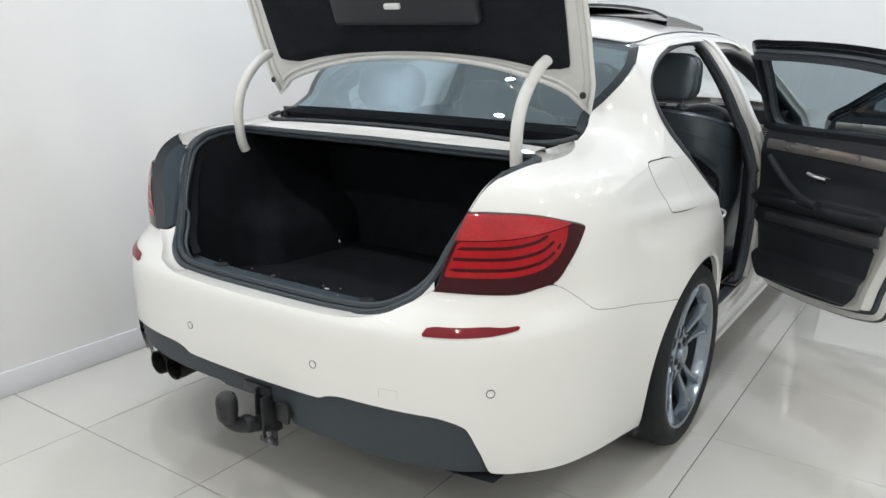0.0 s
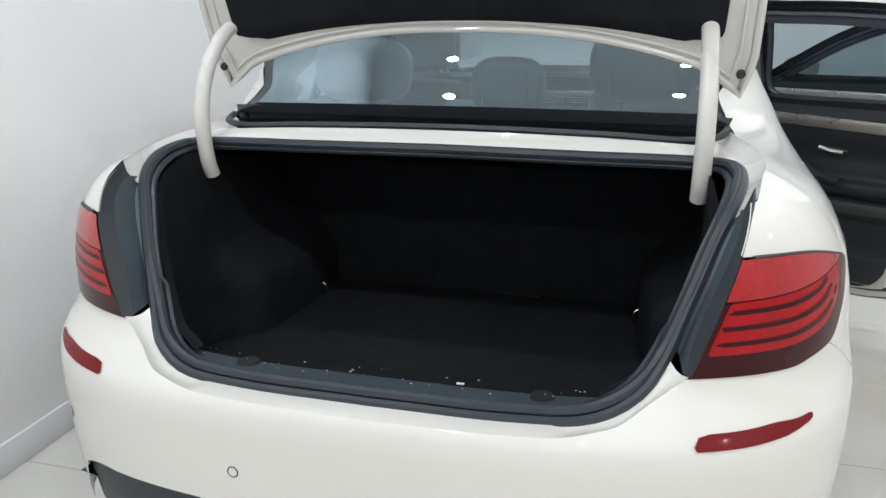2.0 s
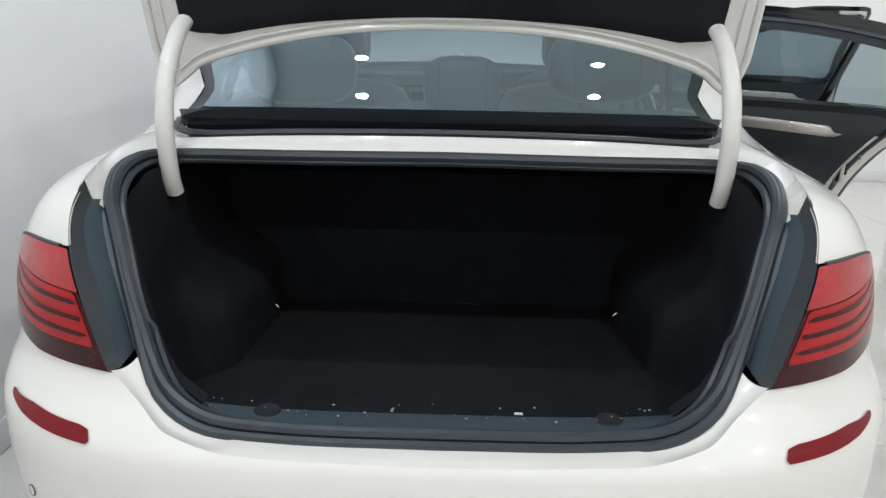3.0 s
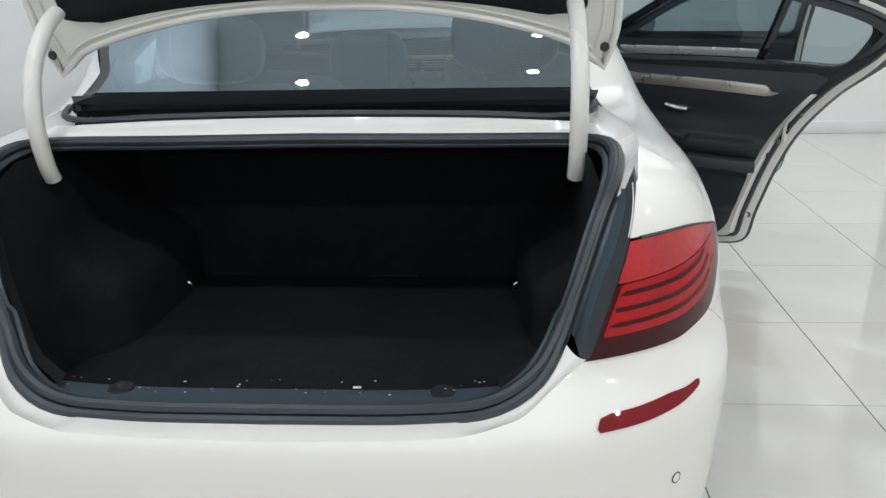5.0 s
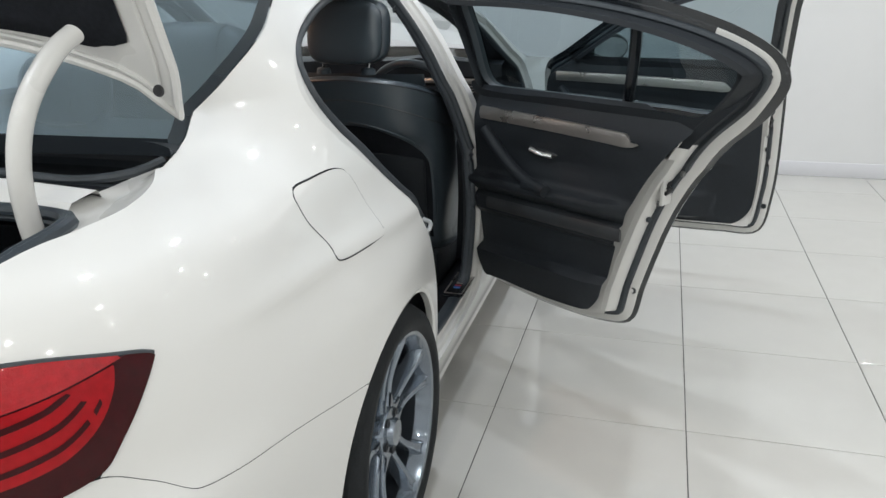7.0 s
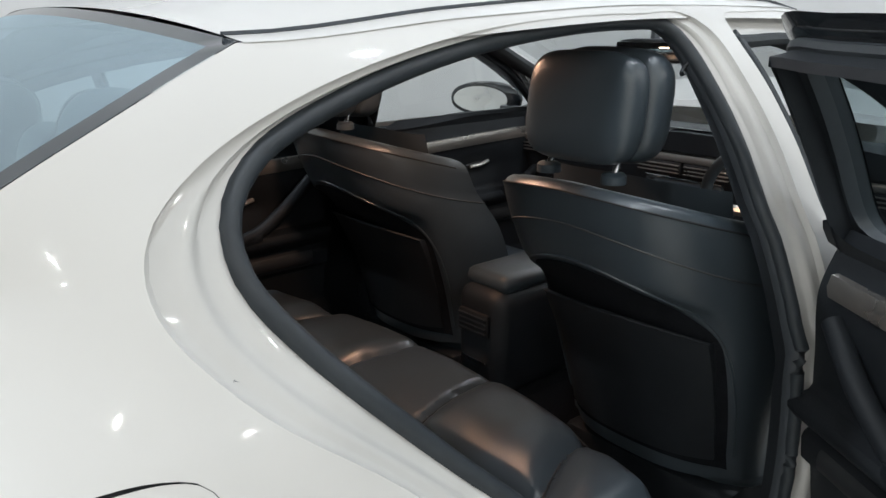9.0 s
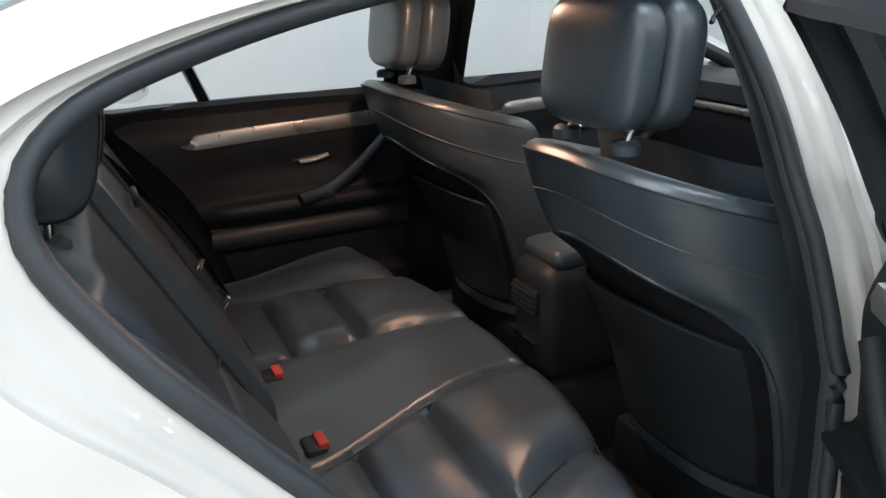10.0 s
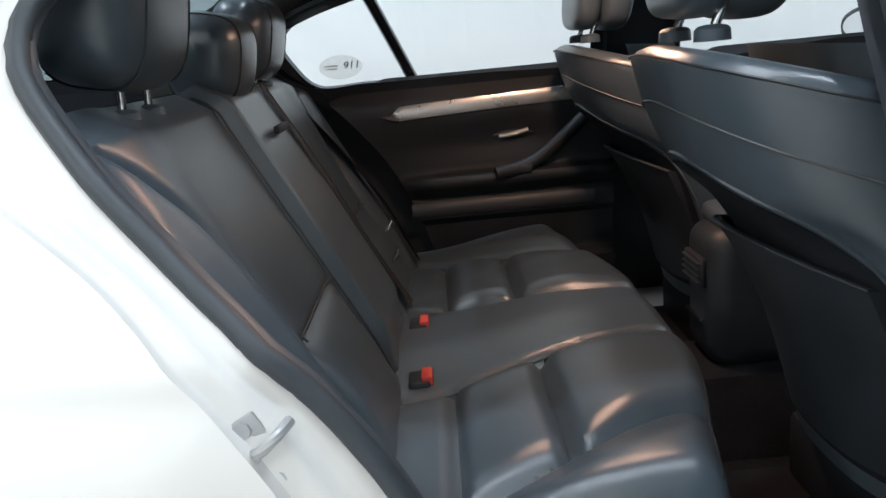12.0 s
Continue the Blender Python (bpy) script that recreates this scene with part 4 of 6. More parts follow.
def wheel(x_side, y):
    hub = part("wheel", lathe([(0.84, 0.232), (0.868, 0.238), (0.880, 0.249), (0.885, 0.246), (0.882, 0.237), (0.868, 0.229), (0.845, 0.222), (0.80, 0.216)], 64), ALLOY, car, "grey alloy wheel with paired spokes")
    tyre = lathe([(0.66, 0.235), (0.65, 0.26), (0.66, 0.295), (0.69, 0.312), (0.86, 0.312), (0.882, 0.301), (0.893, 0.280), (0.892, 0.262), (0.884, 0.247), (0.875, 0.240)], 72)
    part("barrel", lathe([(0.62, 0.150), (0.70, 0.232), (0.84, 0.232), (0.842, 0.221), (0.80, 0.216), (0.70, 0.205), (0.69, 0.0)], 64), SHADEDALLOY, hub, "inner barrel, darkened for the shade between the spokes")
    t = part("tyre", tyre, TYRE, hub, "black rubber tyre")
    for gx in (0.72, 0.765, 0.81, 0.85):
        part("groove", lathe([(gx - 0.004, 0.3125), (gx, 0.3075), (gx + 0.004, 0.3125)], 64), INK, t)
    for k in range(5):
        a = k * 2 * math.pi / 5 + 0.3
        for d in (-1, 1):
            rows = []
            for i in range(15):
                f = i / 14
                r = 0.052 + 0.186 * f
                # the pair runs close together from the hub, bows apart and meets the rim spread
                ang = a + d * (0.30 - 0.10 * smooth(0.0, 0.45, f) + 0.025 * smooth(0.6, 1.0, f))
                w = 0.0105 + 0.007 * (1 - smooth(0.0, 0.30, f)) + 0.010 * smooth(0.72, 1.0, f)
                x = 0.846 + 0.030 * smooth(0.0, 1.0, f) - 0.010 * math.sin(math.pi * f)
                c = Vector((0, math.cos(ang), math.sin(ang)))
                side = Vector((0, -math.sin(ang), math.cos(ang)))
                at = Vector((x, 0, 0)) + c * r
                deep = Vector((0.050 - 0.018 * f, 0, 0))
                ridge = Vector((0.004, 0, 0))
                rows.append([at - deep + side * (w * 1.15), at - ridge * 2 + side * w, at + side * (w * 0.72), at - ridge * 0.7 + side * (w * 0.35), at - ridge * 0.9,
                             at - ridge * 0.7 - side * (w * 0.35), at - side * (w * 0.72), at - ridge * 2 - side * w, at - deep - side * (w * 1.15)])
            part("spoke", loft(rows, flip=True), ALLOY, hub)
        # rounded web that closes the wide window towards the hub
        b = a + math.pi / 5
        web = []
        for t in span(-1, 1, 0.1):
            ang = b + t * 0.42
            c = Vector((0, math.cos(ang), math.sin(ang)))
            r = 0.066 + 0.030 * abs(t) ** 2.2
            web.append([Vector((0.800, 0, 0)) + c * (r + 0.004), Vector((0.842, 0, 0)) + c * (r + 0.002), Vector((0.848, 0, 0)) + c * r, Vector((0.846, 0, 0)) + c * 0.045])
        part("spoke_web", loft(web), ALLOY, hub)
    part("hub_cap", lathe([(0.80, 0.070), (0.842, 0.066), (0.850, 0.060), (0.852, 0.037), (0.858, 0.035), (0.866, 0.031), (0.868, 0.0)], 36), ALLOY, hub)
    for k in range(5):
        a = k * 2 * math.pi / 5 + 0.3 + math.pi / 5
        bm = lathe([(0.845, 0.012), (0.856, 0.011), (0.856, 0.007), (0.85, 0.0)], 10, "X", (0, 0.048 * math.cos(a), 0.048 * math.sin(a)))
        part("wheel_bolt", bm, PLASTIC, hub)
    part("brake_disc", lathe([(0.66, 0.06), (0.74, 0.06), (0.745, 0.155), (0.725, 0.155)], 48), STEEL, hub)
    hub.matrix_basis = Matrix.Translation((-0.010 * x_side, y, WHEEL_Z)) @ Matrix.Diagonal((x_side, 1, 1, 1))
    return hub


for s in (1, -1):
    for wy in (WHEEL_Y, 3.85):
        wheel(s, wy)
# wheel housings
for s in (1, -1):
    rows = []
    for a in span(-0.15 * math.pi, 1.15 * math.pi, 0.12):
        r = ARCH_R + 0.004
        y, z = WHEEL_Y + math.cos(a) * r, WHEEL_Z + math.sin(a) * r
        w = side_x(y, max(z, 0.2))
        rows.append([Vector((s * (w - 0.001), y, z)), Vector((s * (w - 0.012), y, z)), Vector((s * (w - 0.02), y * 1.0 + math.cos(a) * 0.012, z + math.sin(a) * 0.012)), Vector((s * 0.60, y, z)), Vector((s * 0.58, WHEEL_Y + (y - WHEEL_Y) * 0.3, WHEEL_Z + (z - WHEEL_Z) * 0.3))])
    part("wheel_housing", loft(rows, flip=s > 0), PLASTIC, car)
    rows = []
    for a in span(-0.05 * math.pi, 1.05 * math.pi, 0.08):
        y, z = WHEEL_Y + math.cos(a) * ARCH_R, WHEEL_Z + math.sin(a) * ARCH_R
        y2, z2 = WHEEL_Y + math.cos(a) * (ARCH_R - 0.010), WHEEL_Z + math.sin(a) * (ARCH_R - 0.010)
        w = side_x(y, max(z, 0.2))
        rows.append([Vector((s * w, y, z)), Vector((s * (w - 0.004), y2, z2)), Vector((s * (w - 0.02), y2, z2))])
    part("arch_lip", loft(rows, flip=s < 0), PAINT, car)


# ---- door frames, sills, pillars on the open side ----
def on_side(poly, drop):
    return [Vector((side_x(y, z) - drop, y, z)) for y, z in poly]


def between(p, q, t):
    return p + (q - p) * t


LINING = material("door_lining", (0.055, 0.064, 0.075), 0.4, spread=0.08, scale=50, bump=0.2, bump_scale=500)
sh, ga = SHUT, GAPE
STEPS = [(0.0, 0.0), (0.025, 0.007), (0.06, 0.012), (0.16, 0.014), (0.28, 0.014), (0.36, 0.015), (0.42, 0.019), (0.47, 0.026), (0.55, 0.029), (0.68, 0.029), (0.78, 0.031), (0.86, 0.036), (1.0, 0.040)]
rows = [on_side(between(sh, ga, t), d) for t, d in STEPS]
frame_r = part("door_frame", loft(rows, wrap=True), SHADEDPAINT, car, "white painted door frame with stepped edges")
part("door_seal", sweep(on_side(inset(ga, -0.002), 0.036), 0.0125, 10, closed=True), RUBBER, frame_r, "dark rubber door seal")
part("frame_lining", loft([on_side(inset(ga, 0.006), 0.034), on_side(inset(ga, 0.009), 0.040), on_side(inset(ga, 0.010), 0.050), on_side(inset(ga, 0.006), 0.062)], wrap=True), LINING, frame_r, "slate grey lining behind the door seal")
STRIKER = material("painted_striker", (0.42, 0.43, 0.44), 0.35, 0.5, spread=0.1)
# striker loop on the rear door post
tilt_ = Euler((radians(28), 0, radians(8))).to_matrix()
bm = block((0.006, 0.040, 0.078), (0.850, 1.392, 0.732), 0.003, turn=tilt_)
sweep(chain([(0.851, 1.385, 0.732), (0.868, 1.398, 0.742), (0.867, 1.414, 0.755), (0.846, 1.424, 0.760)], 14), 0.0055, 8, bm=bm)
block((0.02, 0.02, 0.012), (0.855, 1.384, 0.730), 0.003, turn=tilt_, bm=bm)
for dz in (-0.026, 0.026):
    lathe([(0.0, 0.010), (0.005, 0.009), (0.005, 0.0)], 8, "X", (0.852, 1.393 - dz * 0.5, 0.732 + dz), bm=bm)
part("striker", bm, STRIKER, frame_r, "steel door striker loop")

# sill and centre post skins
def keep_post(x, y, z):
    return min(signed(SHUT, y, z), signed(SHUT_FRONT, y, z), ROOFLINE(y) - z, z - 0.14, y - 1.5)


part("centre_post", skin_sheet(span(1.75, 3.6, 0.02), span(0.13, 1.38, 0.014), lambda x, y, z: min(keep_post(x, y, z), y - 2.0, 3.3 - y)), PAINT, car, "white painted centre post and sill")
rows = [on_side(SHUT_FRONT, 0.0), on_side(inset(SHUT_FRONT, 0.006), 0.02), on_side(inset(SHUT_FRONT, 0.05), 0.035)]
frame_f = part("door_frame", loft(rows, wrap=True, flip=False), SHADEDPAINT, car, "white painted front door frame")
part("door_seal", sweep(on_side(inset(SHUT_FRONT, 0.052), 0.036), 0.012, 8, closed=True), RUBBER, frame_f)
part("frame_lining", loft([on_side(inset(SHUT_FRONT, 0.058), 0.035), on_side(inset(SHUT_FRONT, 0.06), 0.13)], wrap=True), PLASTIC, frame_f)
# scuff plate on the rear sill
plate = part("scuff_plate", block((0.072, 0.215, 0.010), (0.786, 2.02, 0.338), 0.004), BLACKGLASS, frame_r, "black door sill plate with pale border")
border = [(0.756, 1.925, 0.3436), (0.756, 2.115, 0.3436), (0.816, 2.115, 0.3436), (0.816, 1.925, 0.3436)]
part("plate_border", sweep([Vector(q) for q in border], 0.0022, 6, closed=True), BRUSHED, plate)
for k, tone_ in enumerate(((0.05, 0.16, 0.42), (0.02, 0.03, 0.16), (0.45, 0.02, 0.02))):
    part("plate_stripe", block((0.022, 0.008, 0.002), (0.786, 1.975 + 0.010 * k, 0.3438), 0.0), material("plate_enamel", tone_, 0.3), plate)
part("plate_badge", block((0.022, 0.032, 0.002), (0.786, 2.028, 0.3438), 0.0), BRUSHED, plate)
# inner side of the centre post
rows = [[Vector((side_x(2.1, z) - 0.055, y, z)) for y in span(2.03, 2.22, 0.03)] for z in span(0.30, 1.33, 0.05)]
part("post_trim", loft(rows), PLASTIC, car)


# ---- doors ----
GLOSSBLACK = material("gloss_black_frame", (0.010, 0.013, 0.017), 0.22, spread=0.1, coat=0.6)
TRIMGREY = material("trim_strip_grey", (0.035, 0.038, 0.042), 0.45, spread=0.1)
WIN_REAR = outline([(1.262, 1.003), (1.205, 1.07), (1.185, 1.125), (1.215, 1.165), (1.32, 1.205), (1.55, 1.250), (1.88, 1.282), (2.02, 1.275), (2.045, 1.20), (2.065, 1.02), (2.03, 1.000), (1.70, 1.000), (1.40, 1.000)], 120)
WIN_FRONT = outline([(2.27, 1.002), (2.25, 1.10), (2.235, 1.25), (2.28, 1.287), (2.46, 1.272), (2.72, 1.185), (2.95, 1.075), (3.08, 1.010), (3.03, 1.000), (2.70, 1.000)], 100)


def card_x(y, z, back):
    """Inner face of a door card; back: where the card ends towards the tail."""
    base = ease([(0.25, 0.745), (0.45, 0.725), (0.60, 0.705), (0.80, 0.682), (0.90, 0.672), (0.97, 0.690), (1.01, 0.712)], z)
    u = y - back
    rest = smooth(0.10, 0.24, u) * (smooth(0.655, 0.70, z) - smooth(0.715, 0.735, z)) * 0.045
    pad = smooth(0.06, 0.2, u) * (smooth(0.58, 0.60, z) - smooth(0.645, 0.66, z)) * 0.018
    pocket = smooth(0.14, 0.30, u) * (smooth(0.34, 0.36, z) - smooth(0.45, 0.475, z)) * 0.040
    hollow = math.exp(-((u - 0.40) / 0.20) ** 2 - ((z - 0.81) / 0.05) ** 2) * 0.022
    return base - rest - pad - pocket + hollow


def door(name, shut, win, hinge, angle, side, back, front, window_pillar, label, opened):
    """A car door with outer skin, inner frame, card, glass, trim, handle and latch, swung about its hinge."""
    ys, zs = span(min(shut[:, 0]) - 0.02, max(shut[:, 0]) + 0.02, 0.016), span(0.25, 1.36, 0.014)

    def outer_shape(y, z):
        return side_x(y, z), y, z

    body_ = part(name, skin_sheet(ys, span(0.25, 1.0, 0.015), lambda x, y, z: -signed(shut, y, z) - 0.0025, side, outer_shape), PAINT, car, label)
    part("outer_window_frame", skin_sheet(ys, span(1.0, 1.36, 0.012), lambda x, y, z: min(-signed(shut, y, z) - 0.0025, signed(win, y, z)), side, outer_shape), GLOSSBLACK, body_, "gloss black outer window frame")
    ring = inset(shut, 0.0025)

    def ringed(inset_by, drop):
        return [Vector((side * (side_x(y, z) - drop), y, z)) for y, z in inset(ring, inset_by)]

    flip = side < 0
    lip = np.array([[0.009 + 0.010 * smooth(0.93, 1.03, z)] for y, z in ring])
    part("door_edge", loft([ringed(0.0, 0.0), ringed(-0.001, 0.006), ringed(lip, 0.018)], wrap=True, flip=flip), GLOSSBLACK, body_, "black edging of the door")
    n = len(ring)

    def split_ring(test):
        """Indices of the stretch of the ring where test holds, and of the rest, sharing their ends."""
        first = next(i for i in range(n) if test(*ring[(i + 1) % n]) and not test(*ring[i]))
        inside_ = [(first + 1 + i) % n for i in range(n) if test(*ring[(first + 1 + i) % n])]
        rest = [(inside_[-1] + i) % n for i in range(n - len(inside_) + 2)]
        return inside_, rest

    rear_end = min(y for y, z in ring if z > 0.95) + 0.16
    flange_rows = [ringed(lip, 0.018), ringed(lip + 0.004, 0.022), ringed(0.036, 0.026), ringed(0.042, 0.030)]
    pale, dark_ = split_ring(lambda y, z: z < 0.95 or y < rear_end)
    # closed doors: black replaces the white paint, standing in for shade in the gap
    part("door_flange", loft([[q[i] for i in pale] for q in flange_rows], flip=flip), SHADEDPAINT if opened else PLASTIC, body_, "door flange")
    part("upper_flange", loft([[q[i] for i in dark_] for q in flange_rows], flip=flip), GLOSSBLACK, body_, "black upper door flange")
    part("door_seal", sweep(ringed(0.046, 0.032), 0.013, 8, closed=True), RUBBER, body_, "black rubber door seal")
    wall_ = [ringed(0.046, 0.030), ringed(0.052, 0.05), ringed(0.060, 0.085), ringed(0.074, 0.098)]
    white, black = split_ring(lambda y, z: z < 0.875)
    part("door_inner_frame", loft([[r[i] for i in white] for r in wall_], flip=flip), SHADEDPAINT if opened else PLASTIC, body_, "door end")
    part("upper_frame_cover", loft([[r[i] for i in black] for r in wall_], flip=flip), SOFTTRIM, body_, "black cover of the upper door frame")
    # black cover over the window frame's inner side and the upper end
    lim = inset(shut, 0.050)

    def frame_shape(y, z):
        return side_x(y, z) - 0.096 + 0.05 * smooth(1.0, 1.1, z), y, z

    part("window_frame", skin_sheet(ys, span(0.90, 1.36, 0.012), lambda x, y, z: min(-signed(lim, y, z), signed(win, y, z), z - 0.86 - 0.25 * max(0.0, y - back - 0.25)), side, frame_shape), SOFTTRIM, body_, "black inner window frame")
    rim = [Vector((side * (side_x(y, z) - 0.046), y, z)) for y, z in win]
    rim2 = [Vector((side * (side_x(y, z) - 0.010), y, z)) for y, z in inset(win, 0.004)]
    rim3 = [Vector((side * (side_x(y, z) + 0.001), y, z)) for y, z in inset(win, -0.001)]
    part("window_rubber", loft([rim, rim2, rim3], wrap=True, flip=not flip), RUBBER, body_)
    part("window_band", loft([[Vector((side * (side_x(y, z) + 0.0015), y, z)) for y, z in inset(win, k)] for k in (-0.020, 0.002)], wrap=True, flip=flip), GLOSSBLACK, body_)
    # card
    inside = inset(shut, 0.066)

    def card_shape(y, z):
        return card_x(y, z, back), y, z

    low_ys = [y for y, z in inside if z < 0.47]
    ca, cb, cz, cr = min(low_ys) + 0.13, max(low_ys) - 0.10, min(z for y, z in inside) + 0.13, 0.13

    def rounded(y, z):
        if z < cz and y < ca:
            return cr - math.hypot(y - ca, z - cz)
        if z < cz and y > cb:
            return cr - math.hypot((y - cb) * 1.3, z - cz)
        return 1.0

    # white metal too, coloured black on closed doors as painted shade
    part("door_inner_panel", skin_sheet(ys, span(0.28, 0.86, 0.02), lambda x, y, z: -signed(inside, y, z) + 0.006, side, lambda y, z: (side_x(y, z) - 0.097, y, z)), SHADEDPAINT if opened else PLASTIC, body_, "inner panel of the door")
    part("door_card", skin_sheet(ys, span(0.28, 1.03, 0.010), lambda x, y, z: min(rounded(y, z), -signed(inside, y, z), 1.008 - z - 0.30 * max(0.0, back + 0.12 - y)), side, card_shape), SOFTTRIM, body_, "black soft door card with armrest and pocket")
    # glass
    def glass_shape(y, z):
        return side_x(y, z) - 0.022, y, z

    g = part("window_glass", skin_sheet(ys, zs[45:], lambda x, y, z: -signed(win, y, z) + 0.004, side, glass_shape), SHADED if opened else GLASS, body_, "side window glass with its dim look put into the tint" if opened else "clear side window glass")
    g.visible_shadow = False
    if window_pillar:
        y0, y1 = window_pillar
        path = [Vector((side * (side_x(y0 + (y1 - y0) * t, 1.0 + 0.22 * t) - 0.030), y0 + (y1 - y0) * t, 0.995 + 0.228 * t)) for t in span(0, 1, 0.1)]
        part("glass_divider", sweep(path, 0.016, 8, up=(1, 0, 0), flat=1.0), GLOSSBLACK, body_, "black divider between door window and quarter glass")
    # brushed trim blade
    rows = []
    y_end = back + 0.105
    for t in span(0, 1, 0.04):
        y = y_end + (front - 0.03 - y_end) * t
        h = 0.020 * min(1.0, t * 16.0 + 0.12)
        cut_back = 0.030 * (1 - min(1.0, t * 12.0))
        zc = 0.914 + 0.012 * t - 0.008 * (1 - t) ** 3
        x = card_x(y, zc, back)
        rows.append([Vector((side * (x + 0.004), y, zc - h)), Vector((side * (x - 0.008), y, zc - h * 0.9)), Vector((side * (x - 0.012), y, zc)), Vector((side * (x - 0.006), y + cut_back, zc + h * 0.95)), Vector((side * (x + 0.006), y + cut_back, zc + h))])
    part("trim_blade", loft(rows, flip=flip), BRUSHED, body_, "brushed silver trim blade")
    # inner handle in its bowl and slanted pull
    hy = back + 0.465
    part("handle_bowl", sweep([Vector((side * (card_x(hy + d, 0.823, back) + 0.002), hy + d, 0.823)) for d in span(-0.055, 0.055, 0.02)], lambda t: 0.004 + 0.011 * math.sin(math.pi * t), 8), INK, body_)
    path = chain([(side * (card_x(hy, 0.82, back) - 0.004), hy - 0.038, 0.819), (side * (card_x(hy, 0.82, back) - 0.016), hy + 0.0, 0.824), (side * (card_x(hy, 0.82, back) - 0.010), hy + 0.042, 0.832)], 10)
    part("inner_handle", sweep(path, 0.008, 10, flat=0.8), SATIN, body_, "chrome inner door handle")
    path = chain([(side * (card_x(front - 0.06, 0.88, back) - 0.004), front - 0.05, 0.875), (side * (card_x(front - 0.2, 0.80, back) - 0.035), front - 0.14, 0.80), (side * (card_x(front - 0.3, 0.74, back) - 0.030), front - 0.235, 0.738), (side * (card_x(front - 0.3, 0.72, back) - 0.012), front - 0.33, 0.722)], 20)
    part("pull_handle", sweep(path, 0.019, 10), SOFTTRIM, body_, "black slanted pull handle")
    part("armrest_strip", sweep([Vector((side * (card_x(y, 0.628, back) - 0.002), y, 0.628)) for y in span(back + 0.16, front - 0.05, 0.05)], 0.02, 8, flat=0.35, up=(1, 0, 0)), TRIMGREY, body_)
    part("window_switch", block((0.012, 0.045, 0.022), (side * (card_x(front - 0.22, 0.735, back) - 0.045), front - 0.25, 0.728), 0.004), PLASTIC, body_)
    if opened:
        # latch, bolts and plugs on the door's end
        ez = 0.752
        k = min(range(len(ring)), key=lambda i: abs(ring[i][1] - ez) + (ring[i][0] > (back + front) / 2) * 9)
        y0 = ring[k][0]
        lx = side_x(y0, ez)
        latch_ = part("latch", block((0.05, 0.012, 0.085), (side * (lx - 0.062), y0 + 0.053, ez), 0.004), SHADEDPAINT, body_)
        part("latch_mouth", sweep(chain([(side * (lx - 0.045), y0 + 0.045, ez + 0.03), (side * (lx - 0.070), y0 + 0.044, ez + 0.012), (side * (lx - 0.050), y0 + 0.044, ez + 0.0), (side * (lx - 0.080), y0 + 0.044, ez - 0.005)], 14), 0.006, 6), INK, latch_, "black latch slot")
        for dz in (0.055, -0.045, -0.10):
            kk = min(range(len(ring)), key=lambda i: abs(ring[i][1] - ez - dz) + (ring[i][0] > (back + front) / 2) * 9)
            part("latch_bolt", lathe([(-0.004, 0.0), (-0.004, 0.008), (0.004, 0.009)], 10, "Y", (side * (lx - 0.058), ring[kk][0] + 0.049, ez + dz)), STEEL if dz > -0.08 else RUBBER, latch_)
        k = min(range(len(ring)), key=lambda i: abs(ring[i][1] - 0.415) + (ring[i][0] > (back + front) / 2) * 9)
        part("flange_plug", lathe([(0.0, 0.0), (-0.003, 0.010), (0.004, 0.012)], 14, "X", (side * (side_x(ring[k][0], 0.415) - 0.025), ring[k][0] + 0.026, 0.405)), RUBBER, body_)
    # swing about the hinge
    if angle:
        body_.matrix_basis = Matrix.Translation((hinge[0], hinge[1], 0)) @ Matrix.Rotation(radians(angle), 4, "Z") @ Matrix.Translation((-hinge[0], -hinge[1], 0))
    return body_


door("rear_door", SHUT, WIN_REAR, (0.739, 2.212), 58.5, 1, 1.335, 2.07, (1.535, 1.44), "open white rear door with black trim inside", True)
front_r = door("front_door", SHUT_FRONT, WIN_FRONT, (0.87, 3.25), 78, 1, 2.26, 3.14, None, "open white front door with black trim inside", True)
door("rear_door", SHUT, WIN_REAR, (0, 0), 0, -1, 1.335, 2.07, (1.535, 1.44), "closed white rear door with black trim inside", False)
front_l = door("front_door", SHUT_FRONT, WIN_FRONT, (0, 0), 0, -1, 2.26, 3.14, None, "closed white front door with black trim inside", False)


def mirror_housing(parent, side):
    bm = bmesh.new()
    bmesh.ops.create_uvsphere(bm, u_segments=22, v_segments=14, radius=1.0)
    for v in bm.verts:
        x, y, z = v.co
        v.co = Vector((side * (0.93 + 0.135 * x), 2.985 + 0.07 * max(y, -0.45) - 0.055 * x, 1.020 + 0.068 * math.copysign(abs(z) ** 0.8, z)))
    shell = part("door_mirror", bm, GLOSSBLACK, parent, "door mirror with dark housing")
    rows = [[Vector((side * (0.93 + 0.108 * math.cos(a) * r), 2.950 - 0.001 * r - 0.044 * math.cos(a) * r, 1.020 + 0.050 * math.sin(a) * r)) for a in span(0, 2 * math.pi, 0.26)[:-1]] for r in (0.02, 0.5, 1.0)]
    part("mirror_glass", loft(rows, wrap=True, flip=side > 0), MIRROR, shell)
    part("mirror_foot", block((0.10, 0.05, 0.03), (side * 0.79, 2.99, 0.99), 0.01), GLOSSBLACK, shell)


mirror_housing(front_r, 1)
mirror_housing(front_l, -1)
# left centre post and lower side
part("centre_post", skin_sheet(span(1.75, 3.6, 0.02), span(0.13, 1.38, 0.014), lambda x, y, z: min(keep_post(x, y, z), y - 2.0, 3.3 - y), side=-1), PAINT, car, "white painted centre post and sill")
